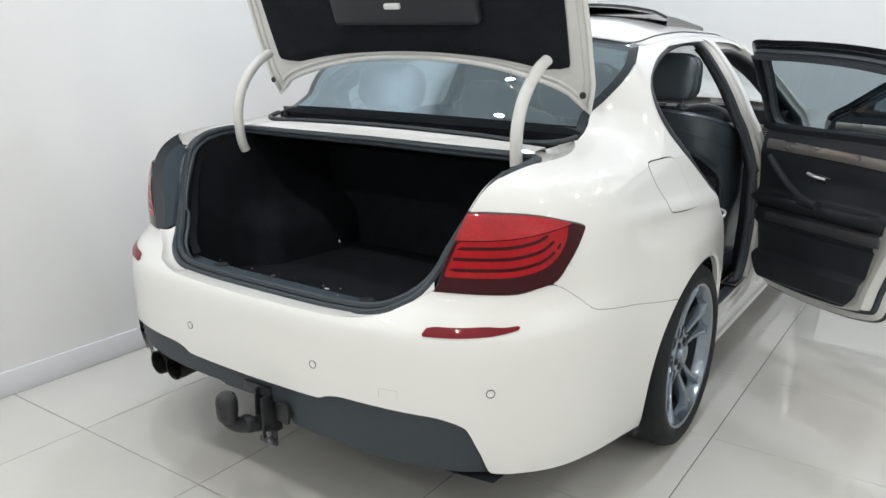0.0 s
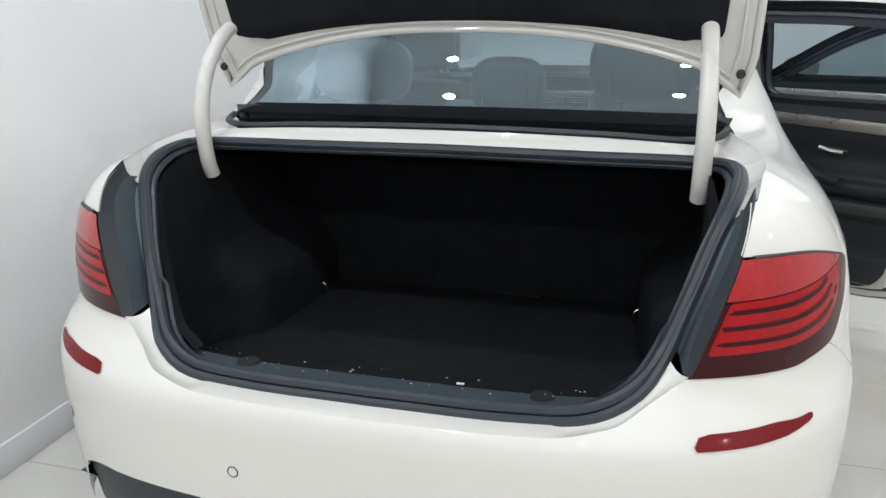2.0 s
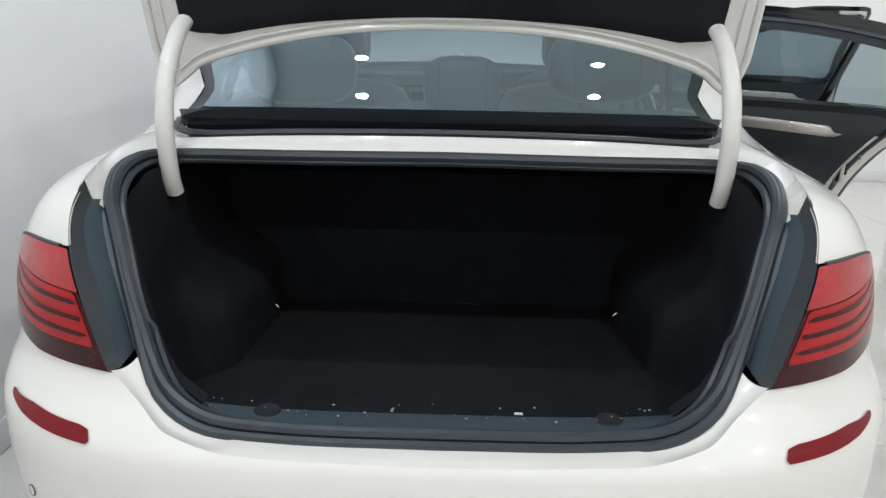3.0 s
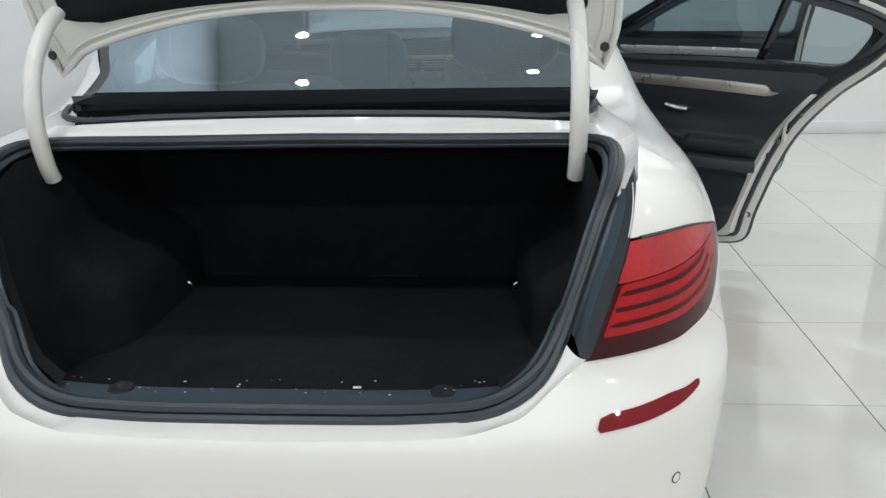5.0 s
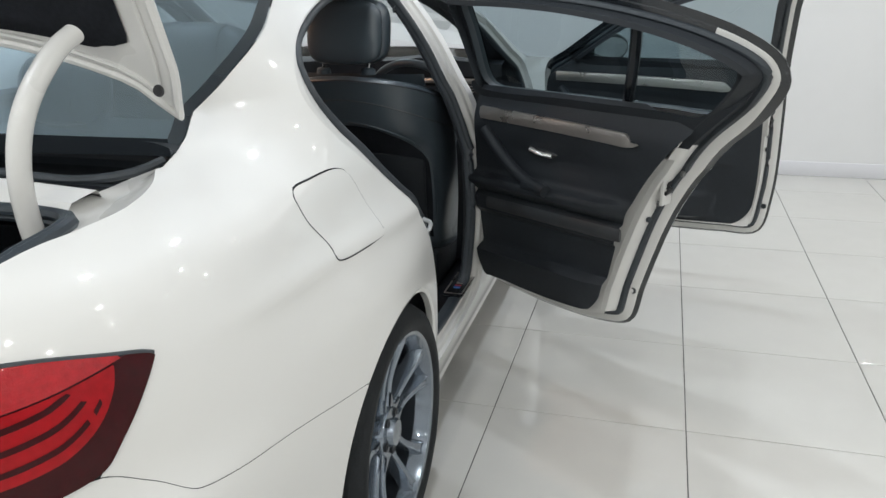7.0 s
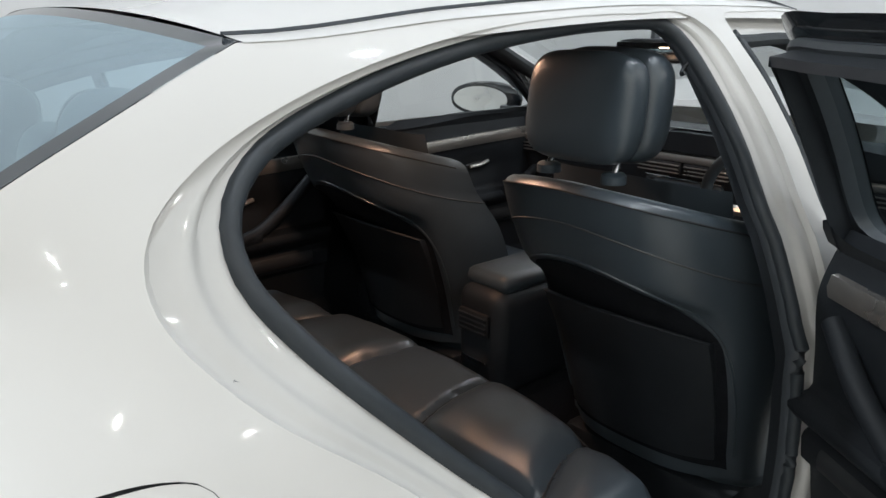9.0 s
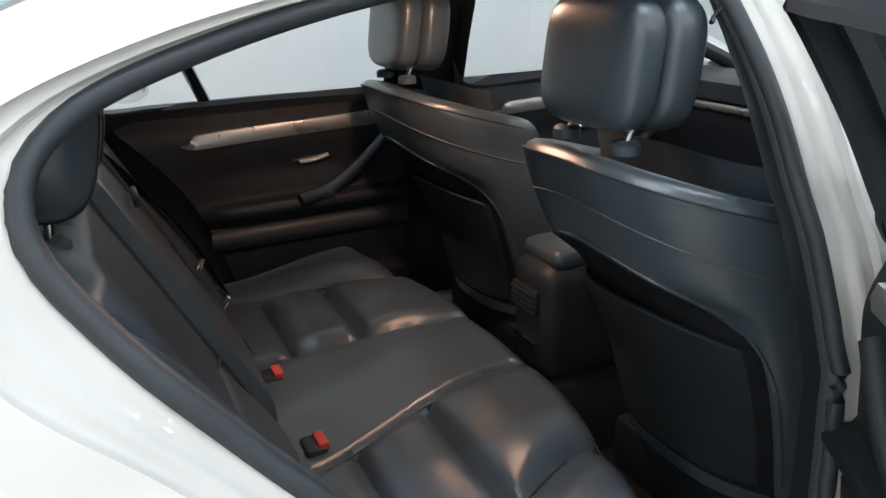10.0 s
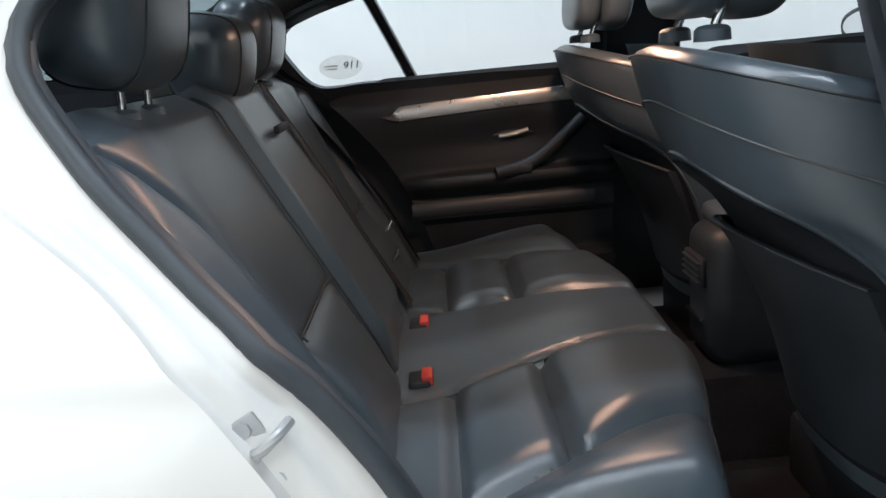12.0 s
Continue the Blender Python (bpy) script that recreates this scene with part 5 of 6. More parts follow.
rows = [[Vector((-(side_x(2.1, z) - 0.055), y, z)) for y in span(2.03, 2.25, 0.03)] for z in span(0.30, 1.33, 0.05)]
part("post_trim", loft(rows, flip=True), PLASTIC, car)
GREYTEXT = material("grey_print", (0.62, 0.58, 0.58), 0.6)
# oval dealer sticker on the far quarter glass
def on_glass(y, z, lift=0.026):
    return Vector((-(side_x(y, z) - lift), y, z))


pts = [on_glass(1.336 + 0.060 * math.cos(a), 1.050 + 0.033 * math.sin(a)) for a in span(0, 2 * math.pi, 0.2)[:-1]]
bm = bmesh.new()
cap(bm, pts)
STICK = glass_material("sticker_film", (0.80, 0.80, 0.79), base=0.02, rough=0.3)
sticker = part("window_sticker", bm, STICK, car, "oval dealer sticker on the quarter glass")
words = bpy.data.curves.new("sticker_text", "FONT")
words.body, words.size, words.align_x, words.align_y, words.extrude = "911", 0.031, "CENTER", "CENTER", 0.0003
words.shear = 0.25
mesh_words = new("sticker_text", words)
mesh_words.data.materials.append(INK)
mesh_words.parent = sticker
base, right, up = on_glass(1.366, 1.053, 0.033), (on_glass(1.382, 1.053, 0.029) - on_glass(1.362, 1.053, 0.029)).normalized(), (on_glass(1.372, 1.065, 0.029) - on_glass(1.372, 1.045, 0.029)).normalized()
mesh_words.matrix_basis = Matrix.Translation(base) @ Matrix((right, up, right.cross(up))).transposed().to_4x4()
bm = bmesh.new()
for z0, w in ((1.055, 0.020), (1.047, 0.016)):
    cap(bm, [on_glass(1.310 - w, z0 - 0.0016, 0.029), on_glass(1.310 + w, z0 - 0.0016, 0.029), on_glass(1.310 + w, z0 + 0.0016, 0.029), on_glass(1.310 - w, z0 + 0.0016, 0.029)])
part("sticker_lines", bm, GREYTEXT, sticker)


# ---- cabin ----
def blob(size, at, power=0.6, turn=(0, 0, 0), nu=28, nv=18):
    """A rounded cushion form: a ball squared off towards a box."""
    bm = bmesh.new()
    bmesh.ops.create_uvsphere(bm, u_segments=nu, v_segments=nv, radius=1.0)
    m = Euler([radians(a) for a in turn]).to_matrix()
    for v in bm.verts:
        q = Vector([math.copysign(abs(c) ** power, c) for c in v.co])
        q = Vector((q.x * size[0] / 2, q.y * size[1] / 2, q.z * size[2] / 2))
        v.co = m @ q + Vector(at)
    return bm


def seam(points, parent, r=0.0022, mat=None, n=24):
    return part("seam", sweep(chain(points, n), r, 5), mat or STITCH, parent)


STITCH = material("seam_piping", (0.030, 0.031, 0.033), 0.45, spread=0.1)

# rear bench: cushion
def groove(v, at, width, depth):
    return -depth * math.exp(-((v - at) / width) ** 2)


MID = 0.04  # middle of the bench's centre panel


def inner_seam(y):
    return ease([(1.44, 0.245), (1.50, 0.23), (1.73, 0.168), (1.91, 0.135), (2.0, 0.13)], y)


def outer_seam(y):
    return ease([(1.44, 0.63), (1.57, 0.585), (1.73, 0.515), (1.88, 0.45), (2.0, 0.42)], y)


def cushion_z(x, y):
    u = abs(x - MID)
    ui, uo = inner_seam(y), outer_seam(y)
    z = 0.496 + 0.050 * smooth(1.50, 1.86, y)
    pad = smooth(ui, ui + 0.05, u) * (1 - smooth(uo - 0.05, uo, u))
    z += 0.016 * pad * (abs(math.sin(math.pi * min(1.0, max(0.0, (y - 1.57) / 0.16)))) if y < 1.73 else math.sin(math.pi * min(1.0, max(0.0, (y - 1.73) / 0.24)))) ** 0.6
    z += groove(u, ui, 0.008, 0.015) + groove(u, uo, 0.010, 0.016)
    if ui < u < uo:
        z += groove(y, 1.73, 0.012, 0.026) + groove(y, 1.57, 0.010, 0.018)
    z += 0.022 * smooth(uo, uo + 0.09, u) - 0.075 * smooth(0.62, 0.72, abs(x)) ** 2
    z += 0.008 * math.exp(-(u / 0.10) ** 2)
    # creases of use
    z += 0.0016 * math.sin(38 * x + 9 * y) * math.sin(17 * y + 5 * x) * pad
    return z


def bench_front(x):
    return 1.945 - 0.10 * smooth(0.18, 0.72, abs(x - MID))


def cushion_point(x, s):
    """s: run over the cushion from its back over the front edge and down."""
    front = bench_front(x)
    run = front - 1.44
    if s <= run:
        return Vector((x, 1.44 + s, cushion_z(x, 1.44 + s)))
    d = s - run
    r = 0.05
    a = min(d / r, math.pi / 2)
    z0 = cushion_z(x, front)
    return Vector((x, front + r * math.sin(a), z0 - r * (1 - math.cos(a)) - max(0.0, d - r * math.pi / 2)))


rows = [[cushion_point(x, s) for s in span(0.0, 0.84, 0.011)] for x in span(-0.715, 0.715, 0.0095)]
bench = part("rear_bench", loft(rows, flip=True), LEATHER, car, "black leather rear bench cushion with stitched panels")
for s in (1, -1):
    ys_ = span(1.46, 1.93, 0.05)
    seam([(MID + s * inner_seam(y), y, cushion_z(MID + s * inner_seam(y), y) + 0.003) for y in ys_], bench)
    ys_ = span(1.46, 1.86, 0.05)
    seam([(MID + s * outer_seam(y), y, cushion_z(MID + s * outer_seam(y), y) + 0.003) for y in ys_], bench, 0.0016)
    seam([tuple(cushion_point(x * s, bench_front(x * s) - 1.44 + 0.05)) for x in span(0.0, 0.66, 0.05)], bench, 0.002)


# seam between backrest and side wing: sideways place by height
WING = [(0.0, 0.500), (0.50, 0.515), (0.75, 0.548), (0.90, 0.600), (1.0, 0.665)]


def back_point(x, v, lift=0.0):
    """Backrest surface: v 0 at the cushion, 1 at the top, past 1 over the top roll."""
    ax = abs(x)
    puff = 0.010 * math.exp(-((ax - 0.55) / 0.060) ** 2) * smooth(0.0, 0.25, v) + 0.030 * (1 - smooth(0.145, 0.165, ax)) * smooth(0.05, 0.2, v)
    puff += 0.018 * math.sin(math.pi * min(1, v / 0.42)) * (smooth(0.17, 0.24, ax) - smooth(0.46, 0.52, ax)) * (1 - smooth(0.36, 0.42, v))
    puff += groove(ax, 0.158, 0.008, 0.014) + (groove(v, 0.42, 0.014, 0.012) if 0.17 < ax < 0.49 else 0.0)
    wing = ease(WING, v)
    puff += groove(ax, wing, 0.010, 0.014) + 0.020 * smooth(wing, wing + 0.06, ax) - 0.055 * smooth(0.66, 0.75, ax) ** 1.5
    vv = min(v, 1.0)
    y, z = 1.485 - 0.275 * vv, 0.47 + 0.545 * vv
    n = Vector((0, 0.893, 0.45))
    p = Vector((x, y, z)) + n * (puff + lift)
    if v > 1.0:
        a = (v - 1.0) * 12
        p += Vector((0, -0.055 * math.sin(min(a, 1.57)) - 0.03 * max(0, a - 1.57), 0.03 * (math.sin(min(a, 3.0))) - 0.05 * max(0, a - 1.57)))
    return p


rows = [[back_point(x, v) for v in span(0.0, 1.22, 0.016)] for x in span(-0.745, 0.745, 0.0098)]
backrest = part("rear_backrest", loft(rows, flip=False), LEATHER, car, "black leather rear backrest with folded armrest")
for s in (1, -1):
    seam([back_point(0.158 * s, v, 0.008) for v in span(0.05, 1.06, 0.06)], backrest)
    seam([back_point(s * ease(WING, v), v, 0.007) for v in span(0.04, 1.0, 0.05)], backrest, 0.002)
    seam([back_point(x * s, 0.42, 0.006) for x in span(0.17, 0.49, 0.04)], backrest)
part("armrest_strap", block((0.10, 0.012, 0.016), back_point(0.0, 0.86, 0.016), 0.004), INK, backrest)


def headrest(at, size, parent, posts, post_low, tilt=-12, name="headrest", split=False):
    if split:
        # rear shell and front pad with a deep groove between them
        m = Euler((radians(tilt), 0, 0)).to_matrix()
        back_at, pad_at = Vector(at) + m @ Vector((0, -0.30 * size[1], -0.004)), Vector(at) + m @ Vector((0, 0.24 * size[1], 0.004))
        head = part(name, blob((size[0] * 0.97, size[1] * 0.56, size[2] * 0.97), back_at, 0.50, (tilt, 0, 0), 36, 24), LEATHER, parent, "black leather headrest with split sides")
        part("head_pad", blob((size[0], size[1] * 0.70, size[2] * 1.02), pad_at, 0.55, (tilt, 0, 0), 36, 24), LEATHER, head)
    else:
        head = part(name, blob(size, at, 0.66, (tilt, 0, 0), 36, 24), LEATHER, parent, "black leather headrest")
    # wing seams
    for s in (() if split else (1, -1)):
        m = Euler((radians(tilt), 0, 0)).to_matrix()
        pts = [m @ Vector((s * size[0] * 0.30, math.copysign(abs(math.cos(a)) ** 0.62, math.cos(a)) * size[1] * 0.462, math.copysign(abs(math.sin(a)) ** 0.62, math.sin(a)) * size[2] * 0.462)) + Vector(at) for a in span(0, 2 * math.pi, 0.2)]
        part("head_seam", sweep(pts[:-1], 0.0022, 5, closed=True), STITCH, head)
    for px in posts:
        part("headrest_post", sweep(chain([(px, post_low[0], post_low[1]), (px, (post_low[0] + at[1]) / 2 + 0.004, (post_low[1] + at[2]) / 2), (px, at[1], at[2])], 8), 0.0062, 12), CHROME, head, "chrome headrest post")
        part("post_collar", lathe([(-0.004, 0.023), (0.010, 0.022), (0.014, 0.018), (0.016, 0.008)], 18, "Z", (px, post_low[0], post_low[1] - 0.006)), GREYPLASTIC, head)
    return head


headrest((0.408, 1.172, 1.160), (0.295, 0.150, 0.195), backrest, (0.355, 0.455), (1.172, 1.030))
headrest((-0.405, 1.165, 1.140), (0.295, 0.150, 0.190), backrest, (-0.355, -0.455), (1.172, 1.030))
headrest((0.030, 1.190, 1.098), (0.215, 0.14, 0.165), backrest, (-0.02, 0.075), (1.19, 1.030))
# dark lining between the backrest and the closed door
rows = []
for z in span(0.40, 1.02, 0.04):
    end = ease([(0.42, 1.50), (0.62, 1.44), (0.745, 1.38), (0.885, 1.27), (1.015, 1.125)], z) + 0.11
    rows.append([Vector((-0.752 + 0.03 * smooth(0.85, 1.02, z), 1.10 + (end - 1.10) * t, z)) for t in span(0, 1, 0.1)])
part("side_lining", loft(rows), SOFTTRIM, car)

# buckles and belts
def buckle(x, y, z, tilt):
    bm = block((0.058, 0.040, 0.056), (x, y, z - 0.010), 0.006)
    b = part("belt_buckle", bm, PLASTIC, bench)
    part("release_button", block((0.048, 0.020, 0.018), (x, y + 0.014, z + 0.016), 0.003), BUCKLERED, b, "red release button")


buckle(0.201, 1.512, 0.490, 0)
buckle(-0.102, 1.505, 0.486, 0)
BELT = material("belt_webbing", (0.013, 0.013, 0.014), 0.7, spread=0.2, scale=300, bump=0.6, bump_scale=900)


def belt(path, width=0.046, parent=None, side=(1, 0, 0)):
    mid_ = chain(path, 26)
    w = Vector(side).normalized() * width / 2
    bm = loft([[q - w + Vector((0, 0.0015, 0)) for q in mid_], [q - w for q in mid_], [q + w for q in mid_], [q + w + Vector((0, 0.0015, 0)) for q in mid_]])
    return part("seat_belt", bm, BELT, parent or car, "black seat belt webbing")


b1 = belt([(-0.56, 1.18, 1.03), tuple(back_point(-0.55, 0.7, 0.016)), tuple(back_point(-0.57, 0.35, 0.016)), (-0.60, 1.50, 0.51)], parent=car, side=(1, 0.3, 0))
part("belt_tongue", block((0.024, 0.005, 0.034), back_point(-0.50, 0.28, 0.03), 0.003, Euler((radians(-30), 0, 0.3)).to_matrix()), CHROME, b1)
b2 = belt([tuple(back_point(-0.13, 1.02, 0.012)), tuple(back_point(-0.15, 0.7, 0.014)), tuple(back_point(-0.20, 0.3, 0.016)), tuple(back_point(-0.22, 0.05, 0.016))], parent=car)
part("belt_tongue", block((0.024, 0.005, 0.034), back_point(-0.30, 0.22, 0.02), 0.003, Euler((radians(-30), 0.2, 0)).to_matrix()), CHROME, b2)

# parcel shelf
rows = [[Vector((x, y, 0.995 + 0.004 * math.sin(20 * y))) for x in span(-0.66, 0.66, 0.06)] for y in span(0.80, 1.20, 0.04)]
shelf = part("parcel_shelf", loft(rows), PLASTIC, car, "black parcel shelf behind the rear seats")
part("shelf_speaker", block((0.20, 0.12, 0.02), (0.42, 1.03, 1.002), 0.01), PLASTIC, shelf)
part("shelf_speaker", block((0.20, 0.12, 0.02), (-0.42, 1.03, 1.002), 0.01), PLASTIC, shelf)
for s in (1, -1):
    part("belt_guide", block((0.11, 0.05, 0.022), (0.56 * s, 1.135, 1.012), 0.008), PLASTIC, shelf)
    part("guide_knob", lathe([(0.0, 0.012), (0.008, 0.011), (0.010, 0.0)], 14, "Z", (0.56 * s, 1.125, 1.022)), INK, shelf)
# rear roof posts, inside
for s in (1, -1):
    rows = []
    for t in span(0, 1, 0.08):
        y0 = 0.90 + 0.37 * t
        z = 1.02 + 0.30 * t
        rows.append([Vector((s * (side_x(yy, z) - 0.035 - 0.02 * math.sin(math.pi * k)), yy, z)) for k, yy in ((k, y0 + (ease([(1.02, 1.215), (1.10, 1.165), (1.15, 1.165), (1.20, 1.215), (1.25, 1.32), (1.32, 1.50)], z) - y0) * k) for k in span(0, 1, 0.2))])
    part("roof_post_trim", loft(rows, flip=s < 0), HEADLINER, car)
# cabin floor and tunnel
rows = [[Vector((x, y, 0.25 + 0.16 * (1 - smooth(0.08, 0.20, abs(x))))) for y in span(1.40, 3.1, 0.08)] for x in span(-0.74, 0.74, 0.04)]
part("cabin_floor", loft(rows, flip=True), CARPET, car, "black carpet on the cabin floor")
part("floor_mat", block((0.44, 0.34, 0.012), (0.44, 2.16, 0.262), 0.005), CARPET, car)
part("floor_mat", block((0.44, 0.34, 0.012), (-0.44, 2.16, 0.262), 0.005), CARPET, car)


def front_seat(cx, dy):
    """Front seat seen from behind: shell, cushion, piping, pocket, headrest."""
    def shell(u, v, lift=0.0):
        # u across -1..1 round the back into the sides, v from bottom 0 to top 1
        half_w = 0.256 + 0.018 * math.sin(math.pi * min(1.0, max(0.0, (v - 0.1) / 0.75))) + 0.006 * smooth(0.6, 1.0, v)
        a = u * 1.0
        w = math.copysign(1 - (1 - abs(a)) ** 1.9, a)
        deep = 1 - (1 - min(0.9999, abs(w)) ** 2.7) ** (1 / 2.7)
        z = 0.42 + 0.622 * v - (0.010 * abs(w) + 0.10 * deep) * smooth(0.50, 1.0, v)
        y = ease([(0.40, 2.115), (0.60, 2.065), (0.758, 2.010), (0.834, 1.962), (0.885, 1.925), (0.97, 1.886), (1.06, 1.862)], z) + dy + 0.31 * deep - lift * (1 - 0.5 * abs(w))
        # hollow behind the knees
        hollow = (1 - smooth(0.72, 0.88, abs(w))) * (1 - smooth(0.64, 0.785 - 0.14 * w * w, v))
        return Vector((cx + w * half_w + (lift * w * 0.8), y + 0.022 * hollow, z))
    us_ = span(-1, 1, 0.045)
    rear = [[shell(u, v) for u in us_] for v in span(0, 1, 0.022)]
    bm = loft(rear, flip=True)
    top = rear[-1]
    ring_mid = Vector((cx, 2.00 + dy, 1.03))
    over = []
    for t_, h_ in ((0.05, 0.010), (0.12, 0.014), (0.24, 0.010), (0.42, -0.012), (0.66, -0.05), (0.98, -0.10)):
        over.append([p.lerp(Vector((ring_mid.x + (p.x - cx) * 0.55, ring_mid.y + 0.06, 1.040)), t_) + Vector((0, 0, h_)) for p in top])
    loft([top] + over, bm, flip=True)
    # front face of the backrest
    bmesh.ops.remove_doubles(bm, verts=bm.verts, dist=0.0005)
    seat = part("front_seat", bm, LEATHER, car, "black leather front seat seen from behind")
    # piping across the upper back
    seam([shell(u, 0.905 - 0.13 * abs(u) ** 1.6, 0.0010) for u in span(-1, 1, 0.07)], seat, 0.0020, PIPING, 44)
    seam([p + Vector((0, -0.001, 0.003)) for p in top[1:-1:2]], seat, 0.0018, None, 40)
    # map pocket, standing off the hollow
    rows = []
    for v in span(0.08, 0.60, 0.04):
        k = smooth(0.30, 0.60, v)
        rows.append([shell(u * 0.47, v - 0.060 * abs(u) ** 2 * k, 0.008 + 0.022 * k * (1 - 0.5 * u * u)) for u in span(-1, 1, 0.1)])
    pocket = loft(rows, flip=True)
    loft([rows[-1], [q + Vector((0, 0.010, 0.001)) for q in rows[-1]]], pocket, flip=True)
    for e in (0, -1):
        loft([[r[e] for r in rows], [r[e] + Vector((0, 0.045, 0)) for r in rows]], pocket, flip=e == -1)
    part("map_pocket", pocket, SOFTTRIM, seat, "black seat back pocket")
    seam([q + Vector((0, -0.001, 0.001)) for q in rows[-1]], seat, 0.003, SOFTTRIM)
    panel = [[shell(u, v * (1 - 0.30 * abs(u / 0.55) ** 2.4), 0.003) for u in span(-0.55, 0.55, 0.05)] for v in span(0.06, 0.765, 0.03)]
    part("back_panel", loft(panel, flip=True), CARPET, seat, "black hollow back panel")
    # edge of the hollow
    arc = [shell(u, v, 0.0015) for u, v in [(-0.60, 0.10), (-0.60, 0.34), (-0.57, 0.50), (-0.49, 0.62), (-0.30, 0.735), (0.0, 0.785), (0.30, 0.735), (0.49, 0.62), (0.57, 0.50), (0.60, 0.34), (0.60, 0.10)]]
    seam(arc, seat, 0.0032, LEATHER, 60)
    # front face
    face = [[Vector((cx + 0.21 * u, 2.20 + dy - 0.14 * v + 0.05 * u * u + 0.02 * math.cos(3 * u), 0.44 + 0.60 * v)) for u in span(-1, 1, 0.1)] for v in span(0, 1, 0.06)]
    part("seat_front", loft(face), LEATHER, seat)
    # cushion and side bolsters
    part("seat_cushion", blob((0.52, 0.54, 0.20), (cx, 2.46 + dy, 0.46), 0.5, (4, 0, 0)), LEATHER, seat)
    part("seat_base", block((0.44, 0.50, 0.14), (cx, 2.42 + dy, 0.32), 0.02), PLASTIC, seat)
    headrest((cx + 0.002, 1.972 + dy, 1.180), (0.248, 0.122, 0.198), seat, (cx - 0.075, cx + 0.075), (1.935 + dy, 1.066), tilt=-8, split=True)
    return seat


PIPING = material("grey_piping", (0.075, 0.078, 0.08), 0.5, spread=0.1)
front_seat(0.445, 0.0)
front_seat(-0.445, 0.03)

# console between the front seats
bm = block((0.165, 0.80, 0.29), (0, 2.485, 0.545), 0.045, segs=4)
console = part("centre_console", bm, PLASTIC, car, "black centre console with rear vents")
part("console_lid", block((0.150, 0.34, 0.05), (0, 2.285, 0.700), 0.022, segs=3), LEATHER, console)
part("rear_vent", block((0.105, 0.012, 0.06), (0, 2.082, 0.60), 0.004), INK, console)
for k in range(4):
    part("vent_slat", block((0.098, 0.012, 0.004), (0, 2.076, 0.58 + 0.013 * k), 0.001), PLASTIC, console)
part("console_trim", block((0.09, 0.006, 0.008), (0, 2.079, 0.50), 0.002), CHROME, console)

# dashboard
rows = []
for x in span(-0.74, 0.74, 0.04):
    hood = 0.030 * math.exp(-((x - 0.42) / 0.19) ** 2) + 0.012 * math.exp(-(x / 0.16) ** 2)
    rows.append([Vector((x, 3.30, 0.965)), Vector((x, 3.14, 0.985)), Vector((x, 3.00 - hood, 0.985 + hood)), Vector((x, 2.955 - hood, 0.975 + hood)), Vector((x, 2.95, 0.925)), Vector((x, 2.975, 0.905)), Vector((x, 2.955, 0.88)), Vector((x, 2.955, 0.84)), Vector((x, 2.975, 0.78)), Vector((x, 2.99, 0.60)), Vector((x, 3.05, 0.45))])
dash = part("dashboard", loft(rows), PLASTIC, car, "black dashboard with silver trim and vents")
part("dash_trim", sweep([Vector((x, 2.948, 0.905)) for x in span(-0.70, 0.70, 0.1)], 0.009, 8, flat=1.3), BRUSHED, dash, "silver dashboard trim")
for x0, x1 in ((-0.17, 0.0), (0.0, 0.17), (-0.68, -0.52), (0.54, 0.68)):
    xm, w = (x0 + x1) / 2, (x1 - x0) - 0.012
    v = part("air_vent", block((w, 0.02, 0.042), (xm, 2.950, 0.872), 0.004), INK, dash)
    for k in range(3):
        part("vent_slat", block((w * 0.96, 0.012, 0.003), (xm, 2.938, 0.860 + 0.012 * k), 0.001), BRUSHED, v)
part("screen", block((0.23, 0.012, 0.085), (0.0, 2.962, 0.955), 0.004), BLACKGLASS, dash, "dark dashboard screen")
part("audio_panel", block((0.27, 0.015, 0.045), (0.0, 2.957, 0.815), 0.004), GREYPLASTIC, dash)
part("audio_trim", block((0.27, 0.006, 0.006), (0.0, 2.948, 0.842), 0.002), CHROME, dash)
for s in (1, -1):
    part("knob", lathe([(0.0, 0.018), (-0.018, 0.016), (-0.02, 0.0)], 18, "Y", (0.11 * s, 2.95, 0.815)), CHROME, dash)
rim_ = [(0.42 + 0.182 * math.cos(a), 2.70 - 0.06 * math.sin(a), 0.845 + 0.170 * math.sin(a)) for a in span(0, 2 * math.pi, 0.16)[:-1]]
steer = part("steering_wheel", sweep(rim_, 0.0155, 10, closed=True), LEATHER, car, "black leather steering wheel")
part("airbag_cover", blob((0.15, 0.05, 0.13), (0.42, 2.715, 0.84), 0.6, (-18, 0, 0)), PLASTIC, steer)
for px, pz in ((-0.16, 0.0), (0.16, 0.0), (0.0, -0.15)):
    part("wheel_spoke", sweep([(0.42, 2.715, 0.84), (0.42 + px, 2.70 - pz * 0.35, 0.845 + pz)], 0.014, 8), BRUSHED, steer)
bm = sweep([(0.42, 2.73, 0.83), (0.42, 2.95, 0.80)], 0.04, 12)
part("steering_column", bm, PLASTIC, steer)
bm = block((0.17, 0.11, 0.02), (DOME[0], DOME[1], DOME[2] + 0.014), 0.008)
dome = part("dome_light", bm, HEADLINER, car, "lit warm courtesy light in the roof lining")
part("lens", block((0.10, 0.05, 0.004), (DOME[0], DOME[1], DOME[2] + 0.004), 0.001), WARMGLOW, dome)
# rear-view mirror
im = part("interior_mirror", blob((0.225, 0.035, 0.062), (0.10, 2.622, 1.242), 0.5, (0, 0, 8)), PLASTIC, car, "black interior mirror")
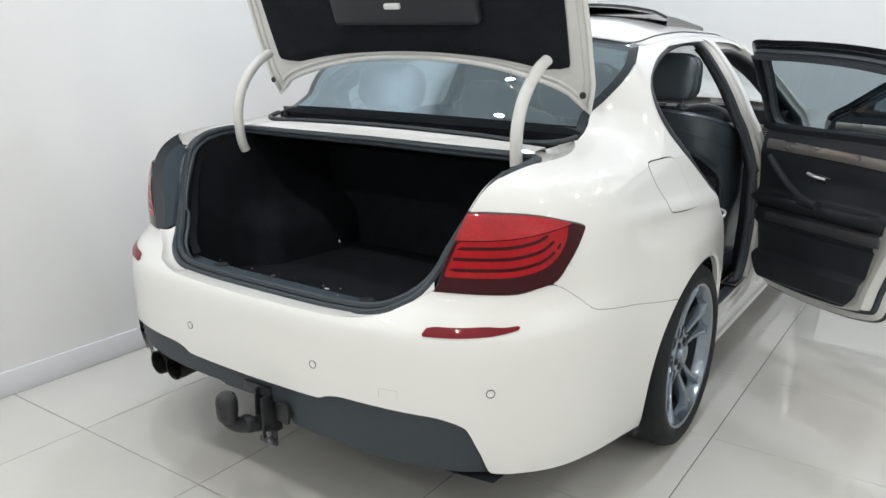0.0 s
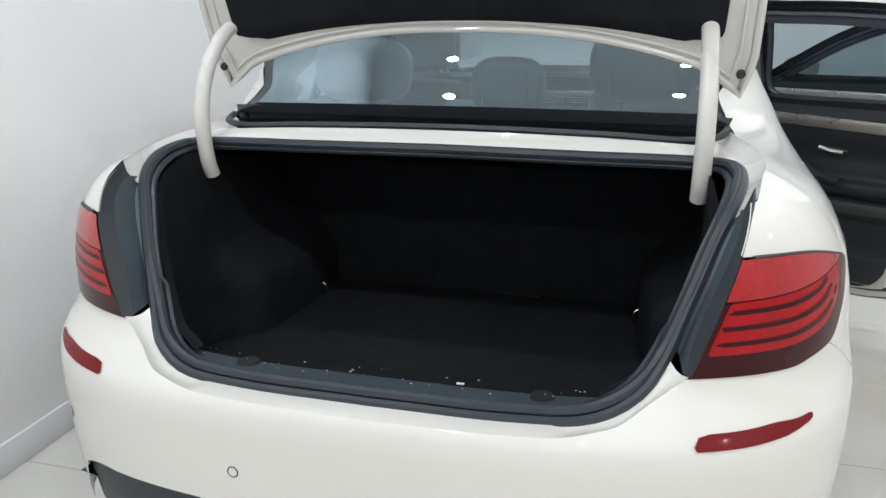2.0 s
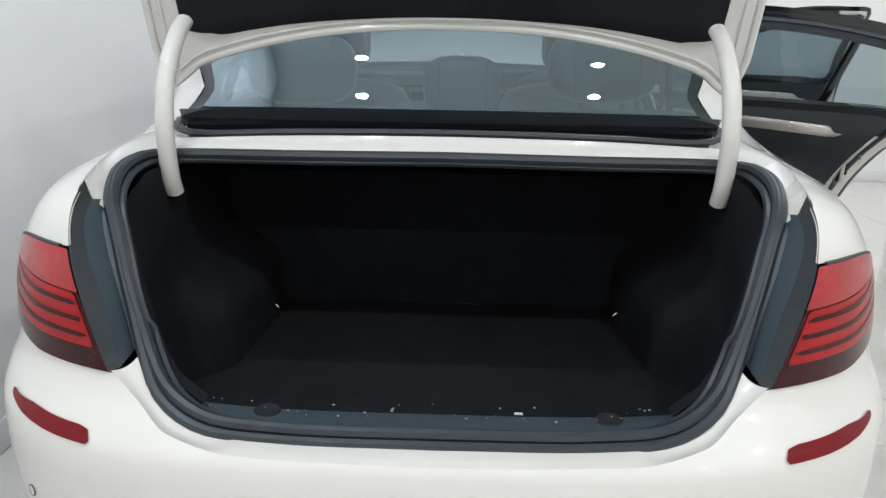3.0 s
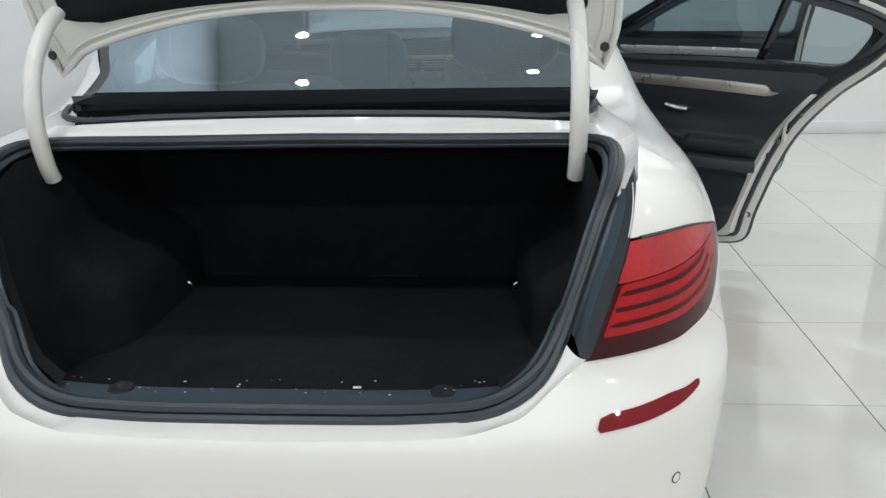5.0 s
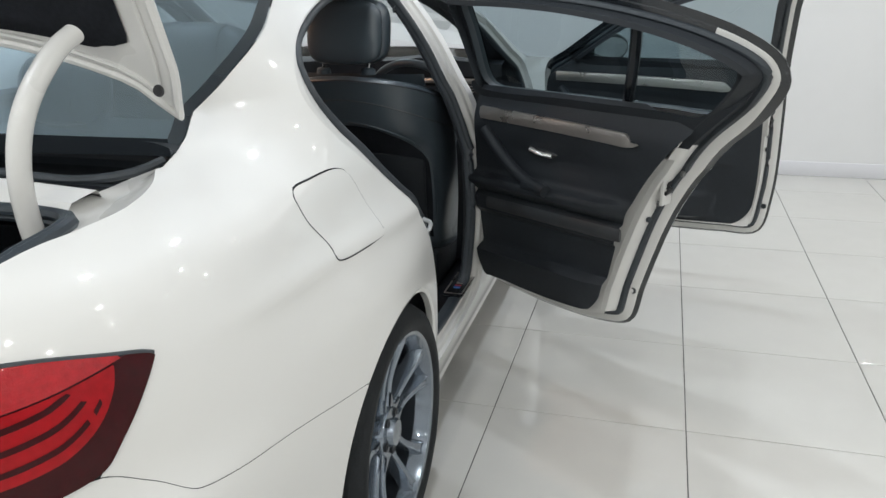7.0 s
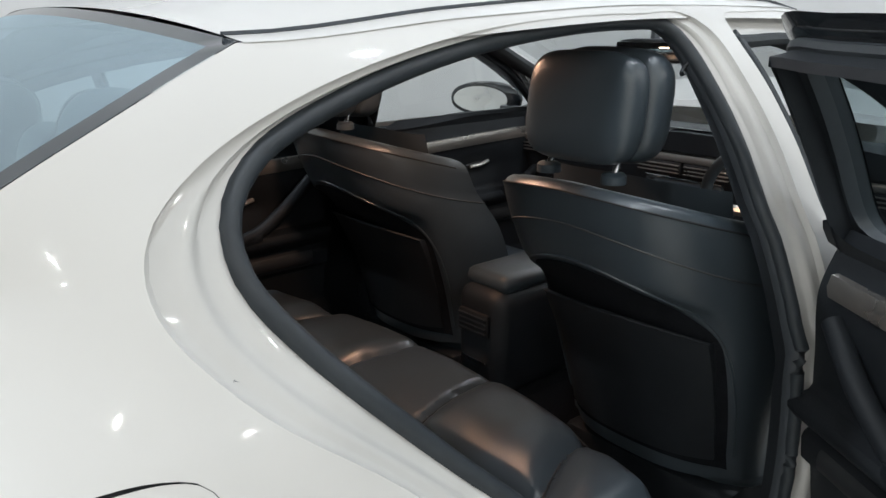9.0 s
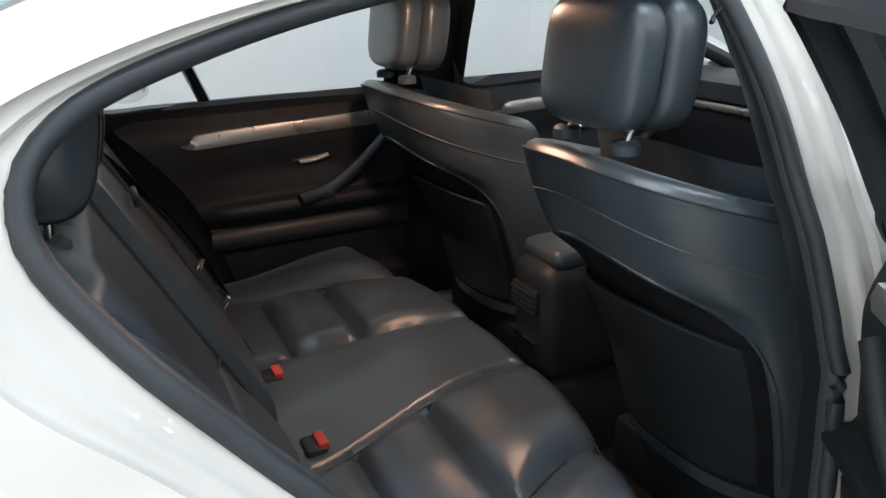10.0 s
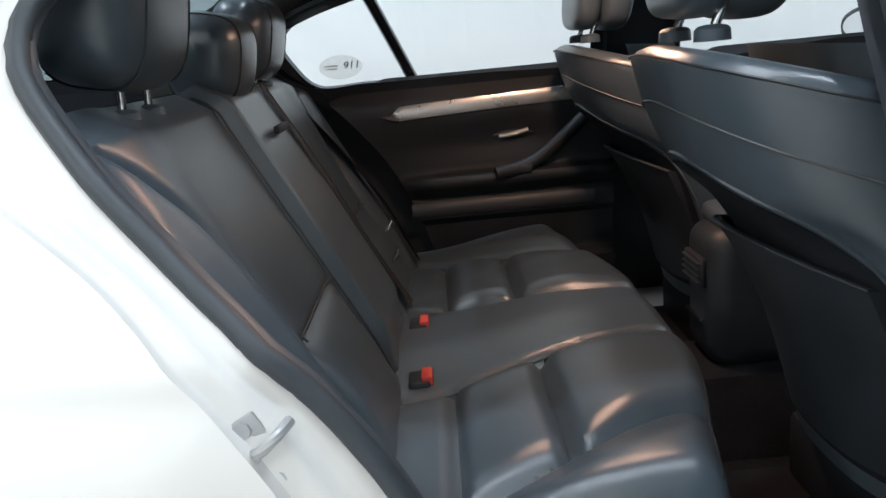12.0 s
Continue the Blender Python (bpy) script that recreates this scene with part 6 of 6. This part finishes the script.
part("mirror_glass", block((0.20, 0.004, 0.046), (0.10, 2.603, 1.242), 0.002, turn=Euler((0, 0, radians(8))).to_matrix()), MIRROR, im)
part("mirror_foot", sweep([(0.09, 2.63, 1.26), (0.06, 2.68, 1.315)], 0.012, 8), PLASTIC, im)
# grab handle hook by the door
part("coat_hook", sweep(chain([(0.588, 2.045, 1.262), (0.580, 2.036, 1.254), (0.578, 2.026, 1.243), (0.584, 2.018, 1.238), (0.592, 2.014, 1.242)], 14), 0.0032, 8), PLASTIC, car)

# ---- nose of the car ----
def screen_point(u, v):
    y = 2.56 + 0.80 * v
    z = ROOFLINE(2.56) + (0.99 - ROOFLINE(2.56)) * v
    w = ease([(2.5, 0.555), (2.9, 0.66), (3.4, 0.735)], y) - 0.0
    drop = 1 - u * u
    return Vector((u * w, y + 0.10 * drop * v, z + 0.045 * drop))


rows = [[screen_point(u, v) for u in span(-0.96, 0.96, 0.08)] for v in span(0, 1, 0.1)]
ws = part("windscreen", loft(rows), GLASS, car, "clear windscreen")
ws.visible_shadow = False
for s in (1, -1):
    path = [screen_point(0.98 * s, v) - Vector((0, 0, 0.012)) for v in span(0, 1, 0.1)]
    part("screen_post", sweep(path, 0.034, 10, flat=0.8), PAINT, car, "white painted windscreen post")
    path = [screen_point(0.94 * s, v) - Vector((s * 0.012, 0.02, 0.03)) for v in span(0, 1, 0.1)]
    part("post_lining", sweep(path, 0.030, 10, flat=0.8), HEADLINER, car)


def nose_x(y, z):
    k = max(0.0, (y - 3.75) / (NOSE_Y - 3.75))
    return side_x(3.2, min(z, 0.93)) * (1 - min(1.0, k) ** 3.2) ** (1 / 2.6)


def nose_keep(x, y, z):
    return min(math.hypot(y - 3.85, z - WHEEL_Z) - ARCH_R if z > WHEEL_Z - 0.02 else abs(y - 3.85) - ARCH_R, ease([(3.2, 0.985), (4.0, 0.90), (4.6, 0.72)], y) - z, signed(SHUT_FRONT, y, z))


for s in (1, -1):
    part("front_wing", skin_sheet(span(3.15, 4.54, 0.02) + [4.549], span(0.20, 0.99, 0.02), nose_keep, s, lambda y, z: (nose_x(y, z), y, z)), PAINT, car, "white painted front wing")
rows = []
for y in span(3.34, 4.548, 0.05):
    z = ease([(3.2, 0.985), (4.0, 0.90), (4.6, 0.72)], y)
    w = nose_x(y, z)
    rows.append([Vector((u * w, y, z + 0.045 * (1 - abs(u) ** 3) * (1 - smooth(4.2, 4.6, y)))) for u in span(-1, 1, 0.1)])
part("bonnet", loft(rows), PAINT, car, "white painted bonnet")


# ---- floor tiles, each its own piece ----
PITCH, TILE_X0, TILE_Y0 = 0.605, 0.953, 1.815
tile_floor = bpy.data.objects["floor"]


def tile_mesh(wx, wy):
    bm = block((wx, wy, 0.010), (0, 0, -0.005), 0.0)
    edges = [e for e in bm.edges if all(abs(v.co.z) < 1e-4 for v in e.verts)]
    bmesh.ops.bevel(bm, geom=edges, offset=0.0012, segments=1, affect="EDGES")
    me = bpy.data.meshes.new("tile")
    bm.to_mesh(me)
    bm.free()
    me.materials.append(TILE)
    return me


whole = {}
tx = TILE_X0 + math.floor((ROOM_X0 - TILE_X0) / PITCH) * PITCH
while tx < ROOM_X1:
    ty = TILE_Y0 + math.floor((ROOM_Y0 - TILE_Y0) / PITCH) * PITCH
    while ty < NICHE_Y:
        x0, x1, y0, y1 = max(tx, ROOM_X0) + 0.0014, min(tx + PITCH, ROOM_X1) - 0.0014, max(ty, ROOM_Y0) + 0.0014, min(ty + PITCH, NICHE_Y) - 0.0014
        if x1 - x0 > 0.02 and y1 - y0 > 0.02:
            key = (round(x1 - x0, 3), round(y1 - y0, 3))
            if key not in whole:
                whole[key] = tile_mesh(*key)
            t_ob = new("tile", whole[key])
            t_ob.location = ((x0 + x1) / 2, (y0 + y1) / 2, 0.0)
            t_ob.parent = tile_floor
        ty += PITCH
    tx += PITCH
